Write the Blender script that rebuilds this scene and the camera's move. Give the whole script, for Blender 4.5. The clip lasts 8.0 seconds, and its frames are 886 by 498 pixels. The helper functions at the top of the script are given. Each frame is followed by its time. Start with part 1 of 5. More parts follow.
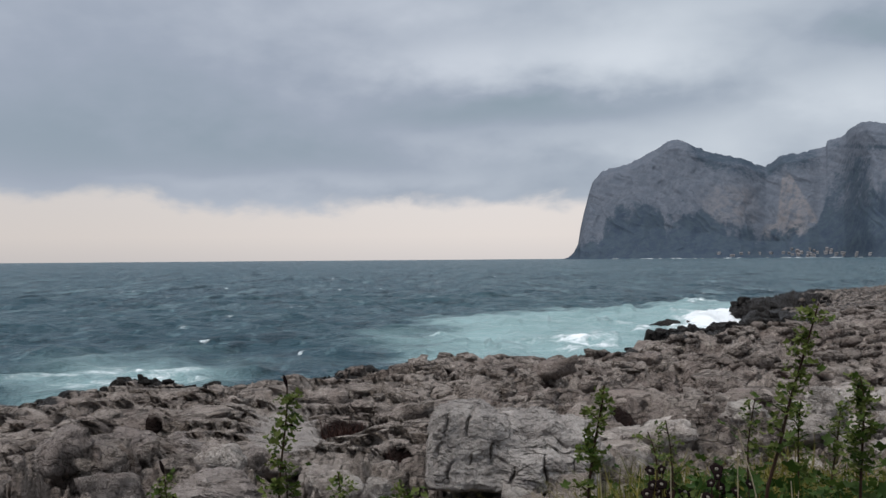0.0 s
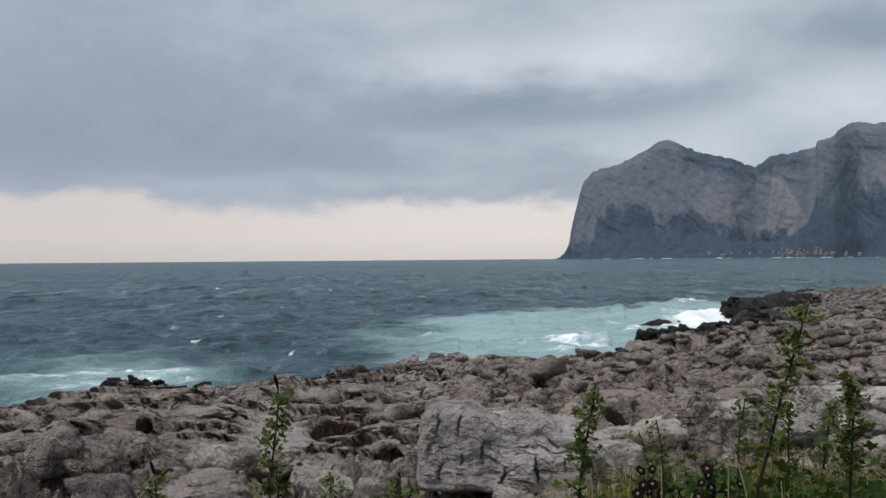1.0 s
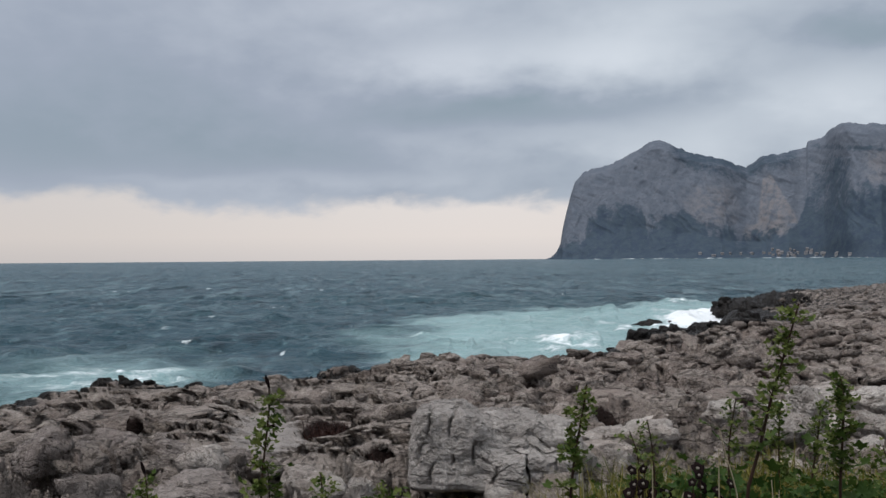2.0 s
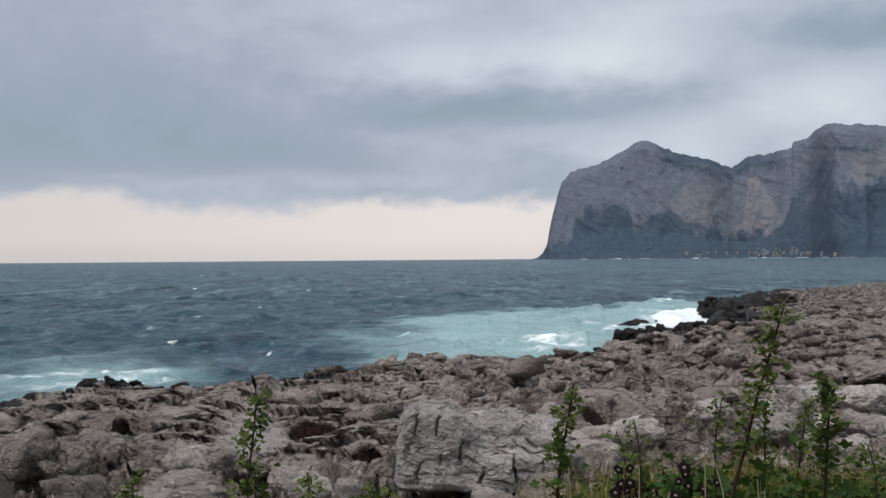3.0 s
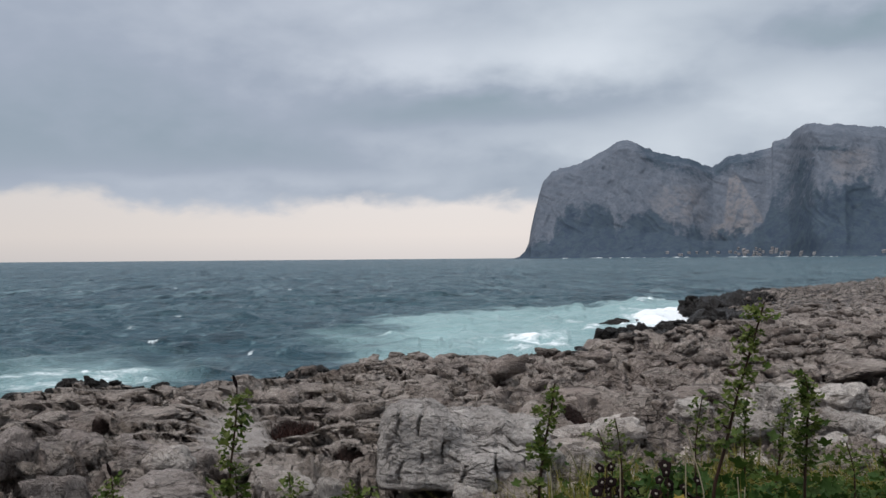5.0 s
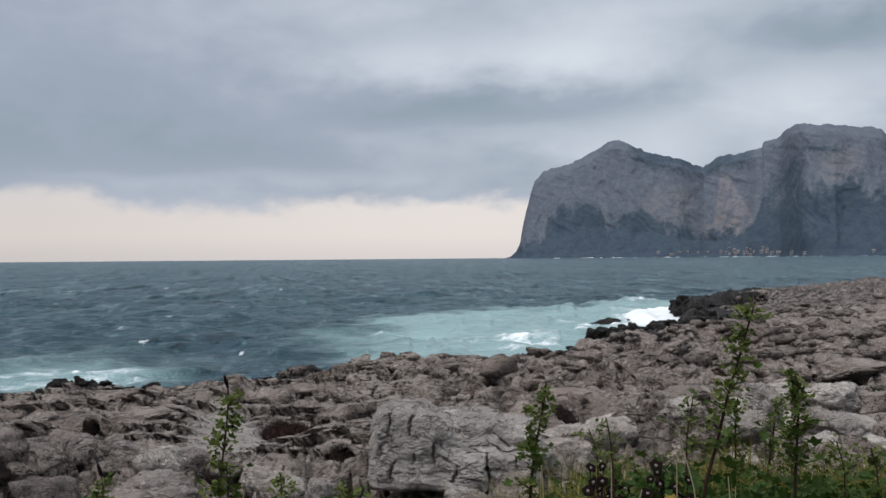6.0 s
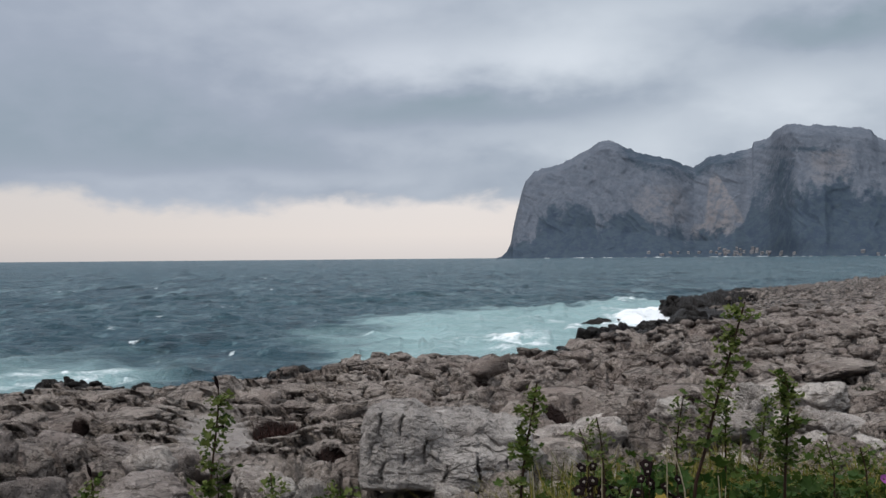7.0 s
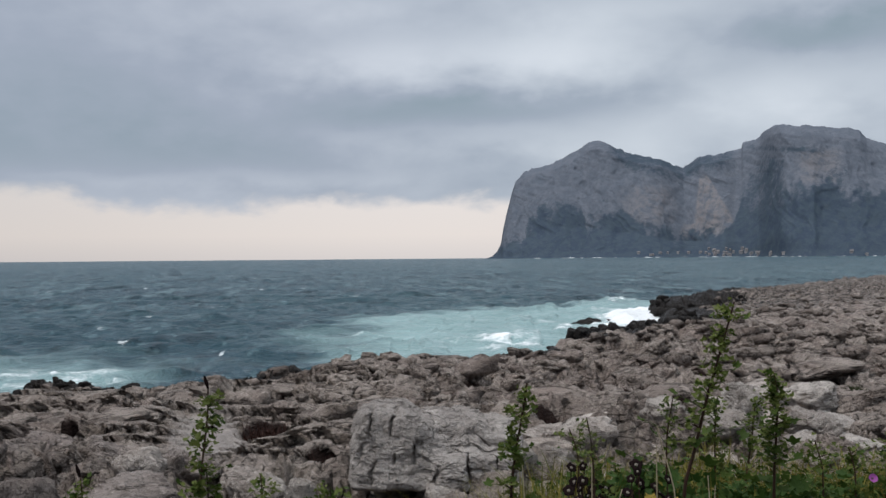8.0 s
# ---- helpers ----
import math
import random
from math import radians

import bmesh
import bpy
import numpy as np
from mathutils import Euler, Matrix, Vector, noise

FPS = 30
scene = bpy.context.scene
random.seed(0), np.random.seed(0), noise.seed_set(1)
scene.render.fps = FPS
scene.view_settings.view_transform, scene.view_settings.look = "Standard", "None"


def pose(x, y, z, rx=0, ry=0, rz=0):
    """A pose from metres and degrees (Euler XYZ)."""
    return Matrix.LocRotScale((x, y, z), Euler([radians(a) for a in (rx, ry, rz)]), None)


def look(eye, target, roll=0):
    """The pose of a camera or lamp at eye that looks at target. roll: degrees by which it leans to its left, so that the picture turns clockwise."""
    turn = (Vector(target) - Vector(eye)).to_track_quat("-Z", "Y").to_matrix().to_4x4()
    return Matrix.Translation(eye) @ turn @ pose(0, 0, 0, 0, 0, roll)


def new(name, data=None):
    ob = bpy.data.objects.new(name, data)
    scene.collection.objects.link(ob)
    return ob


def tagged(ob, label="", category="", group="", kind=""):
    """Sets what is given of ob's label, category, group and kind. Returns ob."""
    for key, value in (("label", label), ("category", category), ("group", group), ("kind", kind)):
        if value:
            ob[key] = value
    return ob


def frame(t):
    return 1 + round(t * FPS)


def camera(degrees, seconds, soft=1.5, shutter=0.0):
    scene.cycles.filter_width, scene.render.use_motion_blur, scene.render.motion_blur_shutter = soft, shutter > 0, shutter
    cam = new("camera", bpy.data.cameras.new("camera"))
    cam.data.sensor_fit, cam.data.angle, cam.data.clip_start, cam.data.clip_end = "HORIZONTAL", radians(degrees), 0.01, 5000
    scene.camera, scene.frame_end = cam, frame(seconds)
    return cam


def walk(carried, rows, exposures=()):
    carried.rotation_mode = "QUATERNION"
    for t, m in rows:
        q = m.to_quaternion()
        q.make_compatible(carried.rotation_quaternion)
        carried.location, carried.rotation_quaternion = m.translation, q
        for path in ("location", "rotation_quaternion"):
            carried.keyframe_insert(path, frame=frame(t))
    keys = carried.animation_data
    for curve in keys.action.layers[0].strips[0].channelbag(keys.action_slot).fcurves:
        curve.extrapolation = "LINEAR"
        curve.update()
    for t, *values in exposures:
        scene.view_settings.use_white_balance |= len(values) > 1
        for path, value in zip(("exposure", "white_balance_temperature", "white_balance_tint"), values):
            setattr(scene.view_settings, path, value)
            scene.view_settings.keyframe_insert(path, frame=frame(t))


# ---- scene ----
# ---- camera ----
CAM_Z = 5.6
cam = camera(46.23, 8.0, soft=1.5)
PATH = [
    (0.0, 0.532, 0.440, 0.000), (0.5, 0.537, 0.470, -0.269), (1.0, 0.538, 0.460, -0.491),
    (1.5, 0.537, 0.455, -0.680), (3.0, 0.532, 0.450, -1.681), (3.5, 0.530, 0.480, -1.976),
    (4.0, 0.495, 0.488, -2.212), (4.5, 0.484, 0.470, -2.440), (6.0, 0.468, 0.474, -3.164),
    (6.5, 0.472, 0.472, -3.364), (7.0, 0.468, 0.475, -3.675), (7.5, 0.458, 0.468, -4.002),
    (8.0, 0.466, 0.463, -4.214),
]
walk(cam, [(t, pose(0, 0, CAM_Z, 90 + p, r, y)) for t, p, r, y in PATH],
     [(0.0, -0.10), (1.5, -0.10), (3.0, -0.02), (3.5, 0.0), (4.5, 0.0), (6.0, -0.04), (8.0, -0.04)])


# ---- node helpers ----
class Nodes:
    """Short hand for building node trees."""

    def __init__(self, tree):
        self.tree, self.n = tree, tree.nodes
        self.n.clear()

    def add(self, kind):
        return self.n.new(kind)

    def wire(self, value, socket):
        if isinstance(value, bpy.types.NodeSocket):
            self.tree.links.new(value, socket)
        elif value is not None:
            socket.default_value = value

    def math(self, op, a, b=None, c=None, clamp=False):
        node = self.add("ShaderNodeMath")
        node.operation, node.use_clamp = op, clamp
        for i, v in enumerate((a, b, c)):
            self.wire(v, node.inputs[i])
        return node.outputs[0]

    def noise(self, vec, scale, detail=4.0, rough=0.55, distortion=0.0, kind="FBM"):
        node = self.add("ShaderNodeTexNoise")
        node.noise_type = kind
        self.wire(vec, node.inputs["Vector"])
        self.wire(scale, node.inputs["Scale"])
        self.wire(detail, node.inputs["Detail"])
        self.wire(rough, node.inputs["Roughness"])
        self.wire(distortion, node.inputs["Distortion"])
        return node.outputs["Fac"]

    def voronoi(self, vec, scale, feature="DISTANCE_TO_EDGE"):
        node = self.add("ShaderNodeTexVoronoi")
        node.feature = feature
        self.wire(vec, node.inputs["Vector"])
        self.wire(scale, node.inputs["Scale"])
        return node.outputs[0]

    def ramp(self, fac, stops, interpolation="LINEAR"):
        node = self.add("ShaderNodeValToRGB")
        node.color_ramp.interpolation = interpolation
        while len(node.color_ramp.elements) < len(stops):
            node.color_ramp.elements.new(0.5)
        for e, (p, c) in zip(node.color_ramp.elements, stops):
            e.position = p
            e.color = (*c, 1) if isinstance(c, tuple) else (c, c, c, 1)
        self.wire(fac, node.inputs[0])
        return node.outputs[0]

    def step(self, value, low, high):
        node = self.add("ShaderNodeMapRange")
        node.interpolation_type = "SMOOTHSTEP"
        self.wire(value, node.inputs[0])
        self.wire(low, node.inputs[1])
        self.wire(high, node.inputs[2])
        return node.outputs[0]

    def mix(self, fac, a, b, blend="MIX"):
        node = self.add("ShaderNodeMix")
        node.data_type, node.blend_type = "RGBA", blend
        self.wire(fac, node.inputs[0])
        for v, s in ((a, node.inputs[6]), (b, node.inputs[7])):
            self.wire((*v, 1) if isinstance(v, tuple) else v, s)
        return node.outputs[2]

    def bump(self, height, strength, distance, normal=None):
        node = self.add("ShaderNodeBump")
        node.inputs["Strength"].default_value = strength
        node.inputs["Distance"].default_value = distance
        self.wire(height, node.inputs["Height"])
        self.wire(normal, node.inputs["Normal"])
        return node.outputs[0]

    def coords(self, which="Object"):
        return self.add("ShaderNodeTexCoord").outputs[which]

    def scaled(self, vec, s, turn=(0, 0, 0)):
        node = self.add("ShaderNodeMapping")
        self.wire(vec, node.inputs[0])
        node.inputs["Scale"].default_value = s
        node.inputs["Rotation"].default_value = turn
        return node.outputs[0]

    def attribute(self, name):
        node = self.add("ShaderNodeAttribute")
        node.attribute_name = name
        return node.outputs["Fac"]


def material(name):
    mat = bpy.data.materials.new(name)
    mat.use_nodes = True
    k = Nodes(mat.node_tree)
    bsdf = k.add("ShaderNodeBsdfPrincipled")
    out = k.add("ShaderNodeOutputMaterial")
    k.tree.links.new(bsdf.outputs[0], out.inputs[0])
    return mat, k, bsdf


# ---- sky and sun ----
SUN_EL, SUN_AZ = 66.0, -110.0
world = bpy.data.worlds.new("overcast_sky")
scene.world = world
world.use_nodes = True


def build_sky():
    k = Nodes(world.node_tree)
    way = k.add("ShaderNodeTexCoord").outputs["Generated"]
    xyz = k.add("ShaderNodeSeparateXYZ")
    k.wire(way, xyz.inputs[0])
    deg = 180 / math.pi
    az = k.math("MULTIPLY", k.math("ARCTAN2", xyz.outputs[0], xyz.outputs[1]), deg)
    el = k.math("MULTIPLY", k.math("ARCSINE", xyz.outputs[2]), deg)
    # cloud space: degrees, flattened towards the horizon
    pos = k.add("ShaderNodeCombineXYZ")
    k.wire(az, pos.inputs[0])
    k.wire(k.math("MULTIPLY", el, 1.9), pos.inputs[1])
    pos = pos.outputs[0]
    big = k.math("SUBTRACT", k.noise(pos, 0.055, 4, 0.5, 0.4), 0.5)
    mid = k.math("SUBTRACT", k.noise(pos, 0.15, 4, 0.48, 0.2), 0.5)
    fine = k.math("SUBTRACT", k.noise(pos, 0.5, 5, 0.52, 0.1), 0.5)
    elw = k.math("ADD", el, k.math("ADD", k.math("MULTIPLY", mid, 2.2), k.math("MULTIPLY", fine, 1.0)))
    azw = k.math("ADD", az, k.math("ADD", k.math("MULTIPLY", big, 9.0), k.math("MULTIPLY", fine, 3.0)))
    grey = k.math("ADD", 0.475, k.math("ADD", k.math("MULTIPLY", big, 0.16), k.math("MULTIPLY_ADD", fine, 0.05, k.math("MULTIPLY", mid, k.math("MULTIPLY_ADD", k.step(az, -16, 0), 0.14, 0.10)))))
    # darker and lighter banks: azimuth, elevation, their spreads, amount
    for a0, e0, sa, se, amount in SKY_BANKS:
        da = k.math("DIVIDE", k.math("SUBTRACT", azw, a0), sa)
        de = k.math("DIVIDE", k.math("SUBTRACT", elw, e0), se)
        r2 = k.math("ADD", k.math("MULTIPLY", da, da), k.math("MULTIPLY", de, de))
        g = k.math("EXPONENT", k.math("MULTIPLY", r2, -1.0))
        grey = k.math("MULTIPLY_ADD", g, amount, grey)
    # brighter towards the zenith
    grey = k.math("MULTIPLY_ADD", k.step(el, 16, 60), 0.22, grey)
    hue = k.ramp(grey, [(0.28, (0.265, 0.332, 0.395)), (0.42, (0.352, 0.400, 0.487)), (0.6, (0.568, 0.612, 0.692)), (0.8, (0.775, 0.81, 0.885))])
    hue = k.mix(k.step(az, -8, 14), hue, k.mix(1.0, hue, (1.005, 1.022, 1.006), "MULTIPLY"))
    low = k.ramp(k.math("DIVIDE", el, 5.0), [(0.0, (0.62, 0.58, 0.57)), (0.25, (0.70, 0.645, 0.618)), (0.65, (0.695, 0.652, 0.636)), (1.0, (0.58, 0.585, 0.60))])
    low = k.mix(1.0, low, k.math("MULTIPLY_ADD", k.step(az, -26, 6), 0.17, 0.945), "MULTIPLY")
    # the cloud base hangs lower towards the middle, with a ragged hem
    hem = k.math("SUBTRACT", k.noise(pos, 0.34, 6, 0.6, 0.5), 0.5)
    base = k.math("ADD", elw, k.math("ADD", k.math("MULTIPLY", hem, 1.3), k.math("MULTIPLY", k.step(az, -16.5, -13.5), 0.55)))
    edge = k.step(k.math("ADD", base, k.math("MULTIPLY", big, 1.2)), 3.05, 4.1)
    clouds = k.mix(edge, low, hue)
    sky = k.add("ShaderNodeTexSky")
    sky.sky_type, sky.sun_disc = "NISHITA", False
    sky.sun_elevation, sky.sun_rotation = radians(SUN_EL), radians(SUN_AZ)
    thin = k.mix(1.0, sky.outputs[0], (0.1, 0.1, 0.1), "MULTIPLY")
    col = k.mix(0.96, thin, clouds)
    # an overcast sky is brightest overhead
    col = k.mix(1.0, col, k.math("MULTIPLY_ADD", k.step(el, 17, 75), ZENITH_GAIN, 1.0), "MULTIPLY")
    bg = k.add("ShaderNodeBackground")
    k.wire(col, bg.inputs[0])
    bg.inputs[1].default_value = SKY_STRENGTH
    out = k.add("ShaderNodeOutputWorld")
    k.tree.links.new(bg.outputs[0], out.inputs[0])


SKY_STRENGTH = 1.06
ZENITH_GAIN = 1.0
SKY_BANKS = [
    (5.5, 8.3, 8.0, 0.85, -0.15), (0.5, 7.5, 5.0, 0.45, -0.06), (6.5, 10.8, 9.0, 1.1, 0.12),
    (23.0, 11.6, 6.0, 1.0, -0.20), (-14.0, 5.6, 17.0, 1.8, -0.09), (13.0, 6.0, 10.0, 1.3, 0.10),
    (14.0, 12.4, 7.0, 2.0, 0.15), (24.0, 8.3, 8.0, 1.5, 0.14), (-14.0, 10.0, 11.0, 3.0, -0.05), (-2.0, 13.6, 7.0, 1.5, 0.04), (-7.0, 4.3, 9.0, 0.5, 0.06), (-19.0, 7.4, 9.0, 2.6, -0.10), (-1.0, 10.6, 4.0, 1.2, 0.05),
]
build_sky()
lamp = bpy.data.lights.new("sun", "SUN")
lamp.energy, lamp.angle, lamp.color = 2.0, radians(14), (1.0, 0.96, 0.92)
sun = new("sun", lamp)
sun.matrix_world = look(
    (math.sin(radians(SUN_AZ)) * math.cos(radians(SUN_EL)) * 100, math.cos(radians(SUN_AZ)) * math.cos(radians(SUN_EL)) * 100, math.sin(radians(SUN_EL)) * 100),
    (0, 0, 0))


# ---- numeric noise ----
def hash01(ix, iy, iz, seed):
    h = (ix.astype(np.int64) * 374761393 + iy.astype(np.int64) * 668265263 + iz.astype(np.int64) * 2147483647 + seed * 974634781) & 0xFFFFFFFF
    h = ((h ^ (h >> 13)) * 1274126177) & 0xFFFFFFFF
    h = ((h ^ (h >> 16)) * 2246822519) & 0xFFFFFFFF
    return ((h ^ (h >> 15)) & 0xFFFFFF) / 16777216.0


def vnoise(x, y, z=None, seed=0):
    """Smooth value noise in 0..1, in two or three dimensions."""
    flat = z is None
    xi, yi = np.floor(x), np.floor(y)
    fx, fy = x - xi, y - yi
    fx, fy = fx**3 * (fx * (fx * 6 - 15) + 10), fy**3 * (fy * (fy * 6 - 15) + 10)
    zi = np.zeros_like(xi) if flat else np.floor(z)

    def plane(zz):
        a, b = hash01(xi, yi, zz, seed), hash01(xi + 1, yi, zz, seed)
        c, d = hash01(xi, yi + 1, zz, seed), hash01(xi + 1, yi + 1, zz, seed)
        return (a * (1 - fx) + b * fx) * (1 - fy) + (c * (1 - fx) + d * fx) * fy

    if flat:
        return plane(zi)
    fz = z - zi
    fz = fz**3 * (fz * (fz * 6 - 15) + 10)
    return plane(zi) * (1 - fz) + plane(zi + 1) * fz


def fbm(x, y, z=None, octaves=4, gain=0.5, seed=0):
    """Sum of noises, about -1..1."""
    total, amp, size, norm = 0.0, 1.0, 1.0, 0.0
    for i in range(octaves):
        n = vnoise(x * size + 17.3 * i, y * size - 9.1 * i, None if z is None else z * size + 5.7 * i, seed + i)
        total, norm = total + amp * (n * 2 - 1), norm + amp
        amp, size = amp * gain, size * 2.03
    return total / norm * 1.6


def ridged(x, y, octaves=4, gain=0.55, seed=0):
    total, amp, size, norm = 0.0, 1.0, 1.0, 0.0
    for i in range(octaves):
        n = 1 - np.abs(vnoise(x * size + 7.7 * i, y * size + 3.1 * i, None, seed + i) * 2 - 1)
        total, norm = total + amp * n * n, norm + amp
        amp, size = amp * gain, size * 2.1
    return total / norm


def billow(x, y, octaves=4, gain=0.5, seed=0):
    """Rounded lumps between sharp creases, 0..1."""
    total, amp, size, norm = 0.0, 1.0, 1.0, 0.0
    for i in range(octaves):
        n = np.abs(vnoise(x * size + 11.9 * i, y * size - 5.3 * i, None, seed + i) * 2 - 1)
        total, norm = total + amp * (1 - (1 - n) ** 2.2), norm + amp
        amp, size = amp * gain, size * 2.07
    return total / norm


def cells(x, y, seed=0):
    """Voronoi cells: distance to the border, offset from the cell's heart, and three random numbers of the cell."""
    xi, yi = np.floor(x), np.floor(y)
    f1, f2 = np.full(x.shape, 9.0), np.full(x.shape, 9.0)
    ox, oy, cx, cy = (np.zeros(x.shape) for _ in range(4))
    zero = np.zeros_like(xi)
    for i in (-1, 0, 1):
        for j in (-1, 0, 1):
            gx, gy = xi + i, yi + j
            dx = gx + 0.1 + 0.8 * hash01(gx, gy, zero, seed) - x
            dy = gy + 0.1 + 0.8 * hash01(gx, gy, zero, seed + 1) - y
            d = np.sqrt(dx * dx + dy * dy)
            near = d < f1
            f2 = np.where(near, f1, np.minimum(f2, d))
            f1 = np.where(near, d, f1)
            ox, oy = np.where(near, -dx, ox), np.where(near, -dy, oy)
            cx, cy = np.where(near, gx, cx), np.where(near, gy, cy)
    r = [hash01(cx, cy, zero, seed + 2 + i) for i in range(3)]
    return f2 - f1, ox, oy, r


def smooth(a, b, v):
    t = np.clip((v - a) / (b - a), 0, 1)
    return t * t * (3 - 2 * t)


def mesh_from(name, verts, faces, mats=(), attrs=None, shade=True):
    """One mesh from arrays of places and of quads or triangles, with float values on its points."""
    verts, faces = np.asarray(verts, np.float32), np.asarray(faces, np.int32)
    me = bpy.data.meshes.new(name)
    k = faces.shape[1]
    me.vertices.add(len(verts))
    me.vertices.foreach_set("co", verts.ravel())
    me.loops.add(faces.size)
    me.loops.foreach_set("vertex_index", faces.ravel())
    me.polygons.add(len(faces))
    me.polygons.foreach_set("loop_start", np.arange(0, faces.size, k, dtype=np.int32))
    me.polygons.foreach_set("loop_total", np.full(len(faces), k, np.int32))
    if shade:
        me.polygons.foreach_set("use_smooth", np.ones(len(faces), bool))
    for key, values in (attrs or {}).items():
        me.attributes.new(key, "FLOAT", "POINT").data.foreach_set("value", np.asarray(values, np.float32).ravel())
    for m in mats:
        me.materials.append(m)
    me.update(calc_edges=True)
    return me


def sheet_faces(rows, cols, closed=False):
    i, j = np.meshgrid(np.arange(rows - 1), np.arange(cols if closed else cols - 1), indexing="ij")
    j2 = (j + 1) % cols
    a = i * cols + j
    return np.stack([a, i * cols + j2, (i + 1) * cols + j2, (i + 1) * cols + j], -1).reshape(-1, 4)


def part(name, bm, mat, parent, label=""):
    """A bmesh (or a finished mesh) as one mesh object under a thing."""
    if isinstance(bm, bmesh.types.BMesh):
        me = bpy.data.meshes.new(name)
        bm.to_mesh(me)
        bm.free()
    else:
        me = bm
    if mat is not None and not me.materials:
        me.materials.append(mat)
    ob = new(name, me)
    ob.parent = parent
    return tagged(ob, label)


# ---- materials ----
def rock_material(name, light, dark, warm, size=1.0, wetness=0.0, runnel_shade=0.0, joints=0.7, spots=0.6, relief=0.24):
    """Weathered limestone: stains at two scales, broken fissures, pits and a fine grain."""
    mat, k, b = material(name)
    info = k.add("ShaderNodeObjectInfo")
    shift = k.add("ShaderNodeVectorMath")
    shift.operation = "ADD"
    k.wire(k.coords(), shift.inputs[0])
    lot = k.math("MULTIPLY", info.outputs["Random"], 40.0)
    k.wire(lot, shift.inputs[1])
    p = k.scaled(shift.outputs[0], (size, size, size))
    n1 = k.noise(p, 0.30, 5, 0.6, 0.6)
    n2 = k.noise(p, 1.9, 6, 0.62, 0.4)
    n3 = k.noise(p, 11.0, 6, 0.68)
    n4 = k.noise(p, 55.0, 3, 0.6)
    # joints: thin lines where a stretched noise crosses its middle, broken up by a second one
    j1 = k.math("ABSOLUTE", k.math("SUBTRACT", k.noise(k.scaled(p, (0.55, 1.0, 2.4)), 1.1, 4, 0.5, 0.3), 0.5))
    j2 = k.math("ABSOLUTE", k.math("SUBTRACT", k.noise(k.scaled(p, (0.9, 0.9, 1.6), (0.4, 0.2, 0.8)), 2.6, 4, 0.5, 0.3), 0.5))
    open1 = k.math("MULTIPLY", k.math("SUBTRACT", 1.0, k.step(j1, 0.006, 0.026)), k.step(k.noise(p, 0.7, 3), 0.40, 0.52))
    open2 = k.math("MULTIPLY", k.math("SUBTRACT", 1.0, k.step(j2, 0.003, 0.018)), k.step(k.noise(p, 1.4, 3), 0.46, 0.58))
    gap = k.math("MAXIMUM", k.math("MULTIPLY", open1, 0.8), open2)
    pits = k.math("SUBTRACT", 1.0, k.step(k.math("ADD", k.voronoi(p, 6.5, "F1"), k.math("MULTIPLY", n2, 0.5)), 0.3, 0.5))
    # small solution holes: a bump, with the shade inside painted as dark spots
    hq = k.add("ShaderNodeVectorMath")
    hq.operation = "MULTIPLY_ADD"
    k.wire(n2, hq.inputs[0])
    hq.inputs[1].default_value = (0.5, 0.5, 0.5)
    k.wire(k.scaled(p, (0.75, 1.0, 1.25)), hq.inputs[2])
    holes = k.math("MULTIPLY", k.math("SUBTRACT", 1.0, k.step(k.voronoi(hq.outputs[0], 3.6, "F1"), 0.16, 0.30)), k.step(k.noise(p, 1.1, 3), 0.44, 0.56))
    tone = k.math("MULTIPLY_ADD", info.outputs["Random"], 0.24, 0.88)
    col = k.mix(k.step(n1, 0.40, 0.62), light, warm)
    col = k.mix(k.math("MULTIPLY", k.step(n2, 0.48, 0.68), 0.65), col, dark)
    col = k.mix(k.math("MULTIPLY", k.step(n3, 0.50, 0.68), 0.5), col, dark)
    pale = tuple(min(1, c * 1.4) for c in light)
    col = k.mix(k.math("MULTIPLY", k.step(k.noise(p, 4.0, 6, 0.7), 0.53, 0.68), 0.75), col, pale)
    # black lichen in small patches
    lichen = k.math("MULTIPLY", k.step(k.noise(p, 7.0, 6, 0.72, 0.4), 0.56, 0.68), k.step(k.noise(p, 0.8, 4, 0.6), 0.42, 0.60))
    col = k.mix(k.math("MULTIPLY", lichen, spots), col, (0.06, 0.05, 0.046))
    if runnel_shade:
        # dark upright streaks, colour only, for the shade in narrow grooves
        streak = k.step(k.noise(k.scaled(p, (6.5, 6.5, 0.8)), 1.6, 5, 0.6, 0.3), 0.56, 0.63)
        col = k.mix(k.math("MULTIPLY", streak, runnel_shade), col, (0.13, 0.115, 0.105))
    col = k.mix(1.0, col, tone, "MULTIPLY")
    col = k.mix(k.math("MULTIPLY", gap, joints), col, (0.018, 0.015, 0.014))
    col = k.mix(k.math("MULTIPLY", holes, 0.9 * spots), col, (0.03, 0.024, 0.022))
    wet = k.math("MAXIMUM", k.attribute("wet"), wetness)
    stain = k.step(k.math("ADD", wet, k.math("MULTIPLY", k.math("SUBTRACT", n2, 0.5), 0.9)), 0.35, 0.65)
    col = k.mix(stain, col, k.mix(k.step(n3, 0.42, 0.62), (0.040, 0.035, 0.032), (0.014, 0.013, 0.013)))
    # dark reddish soil in the hollows, its colour also painted in as their shade
    red = k.attribute("soil_shade")
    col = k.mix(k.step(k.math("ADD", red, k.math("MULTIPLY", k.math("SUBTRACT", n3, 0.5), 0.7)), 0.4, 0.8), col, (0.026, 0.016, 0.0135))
    sand = k.attribute("sand")
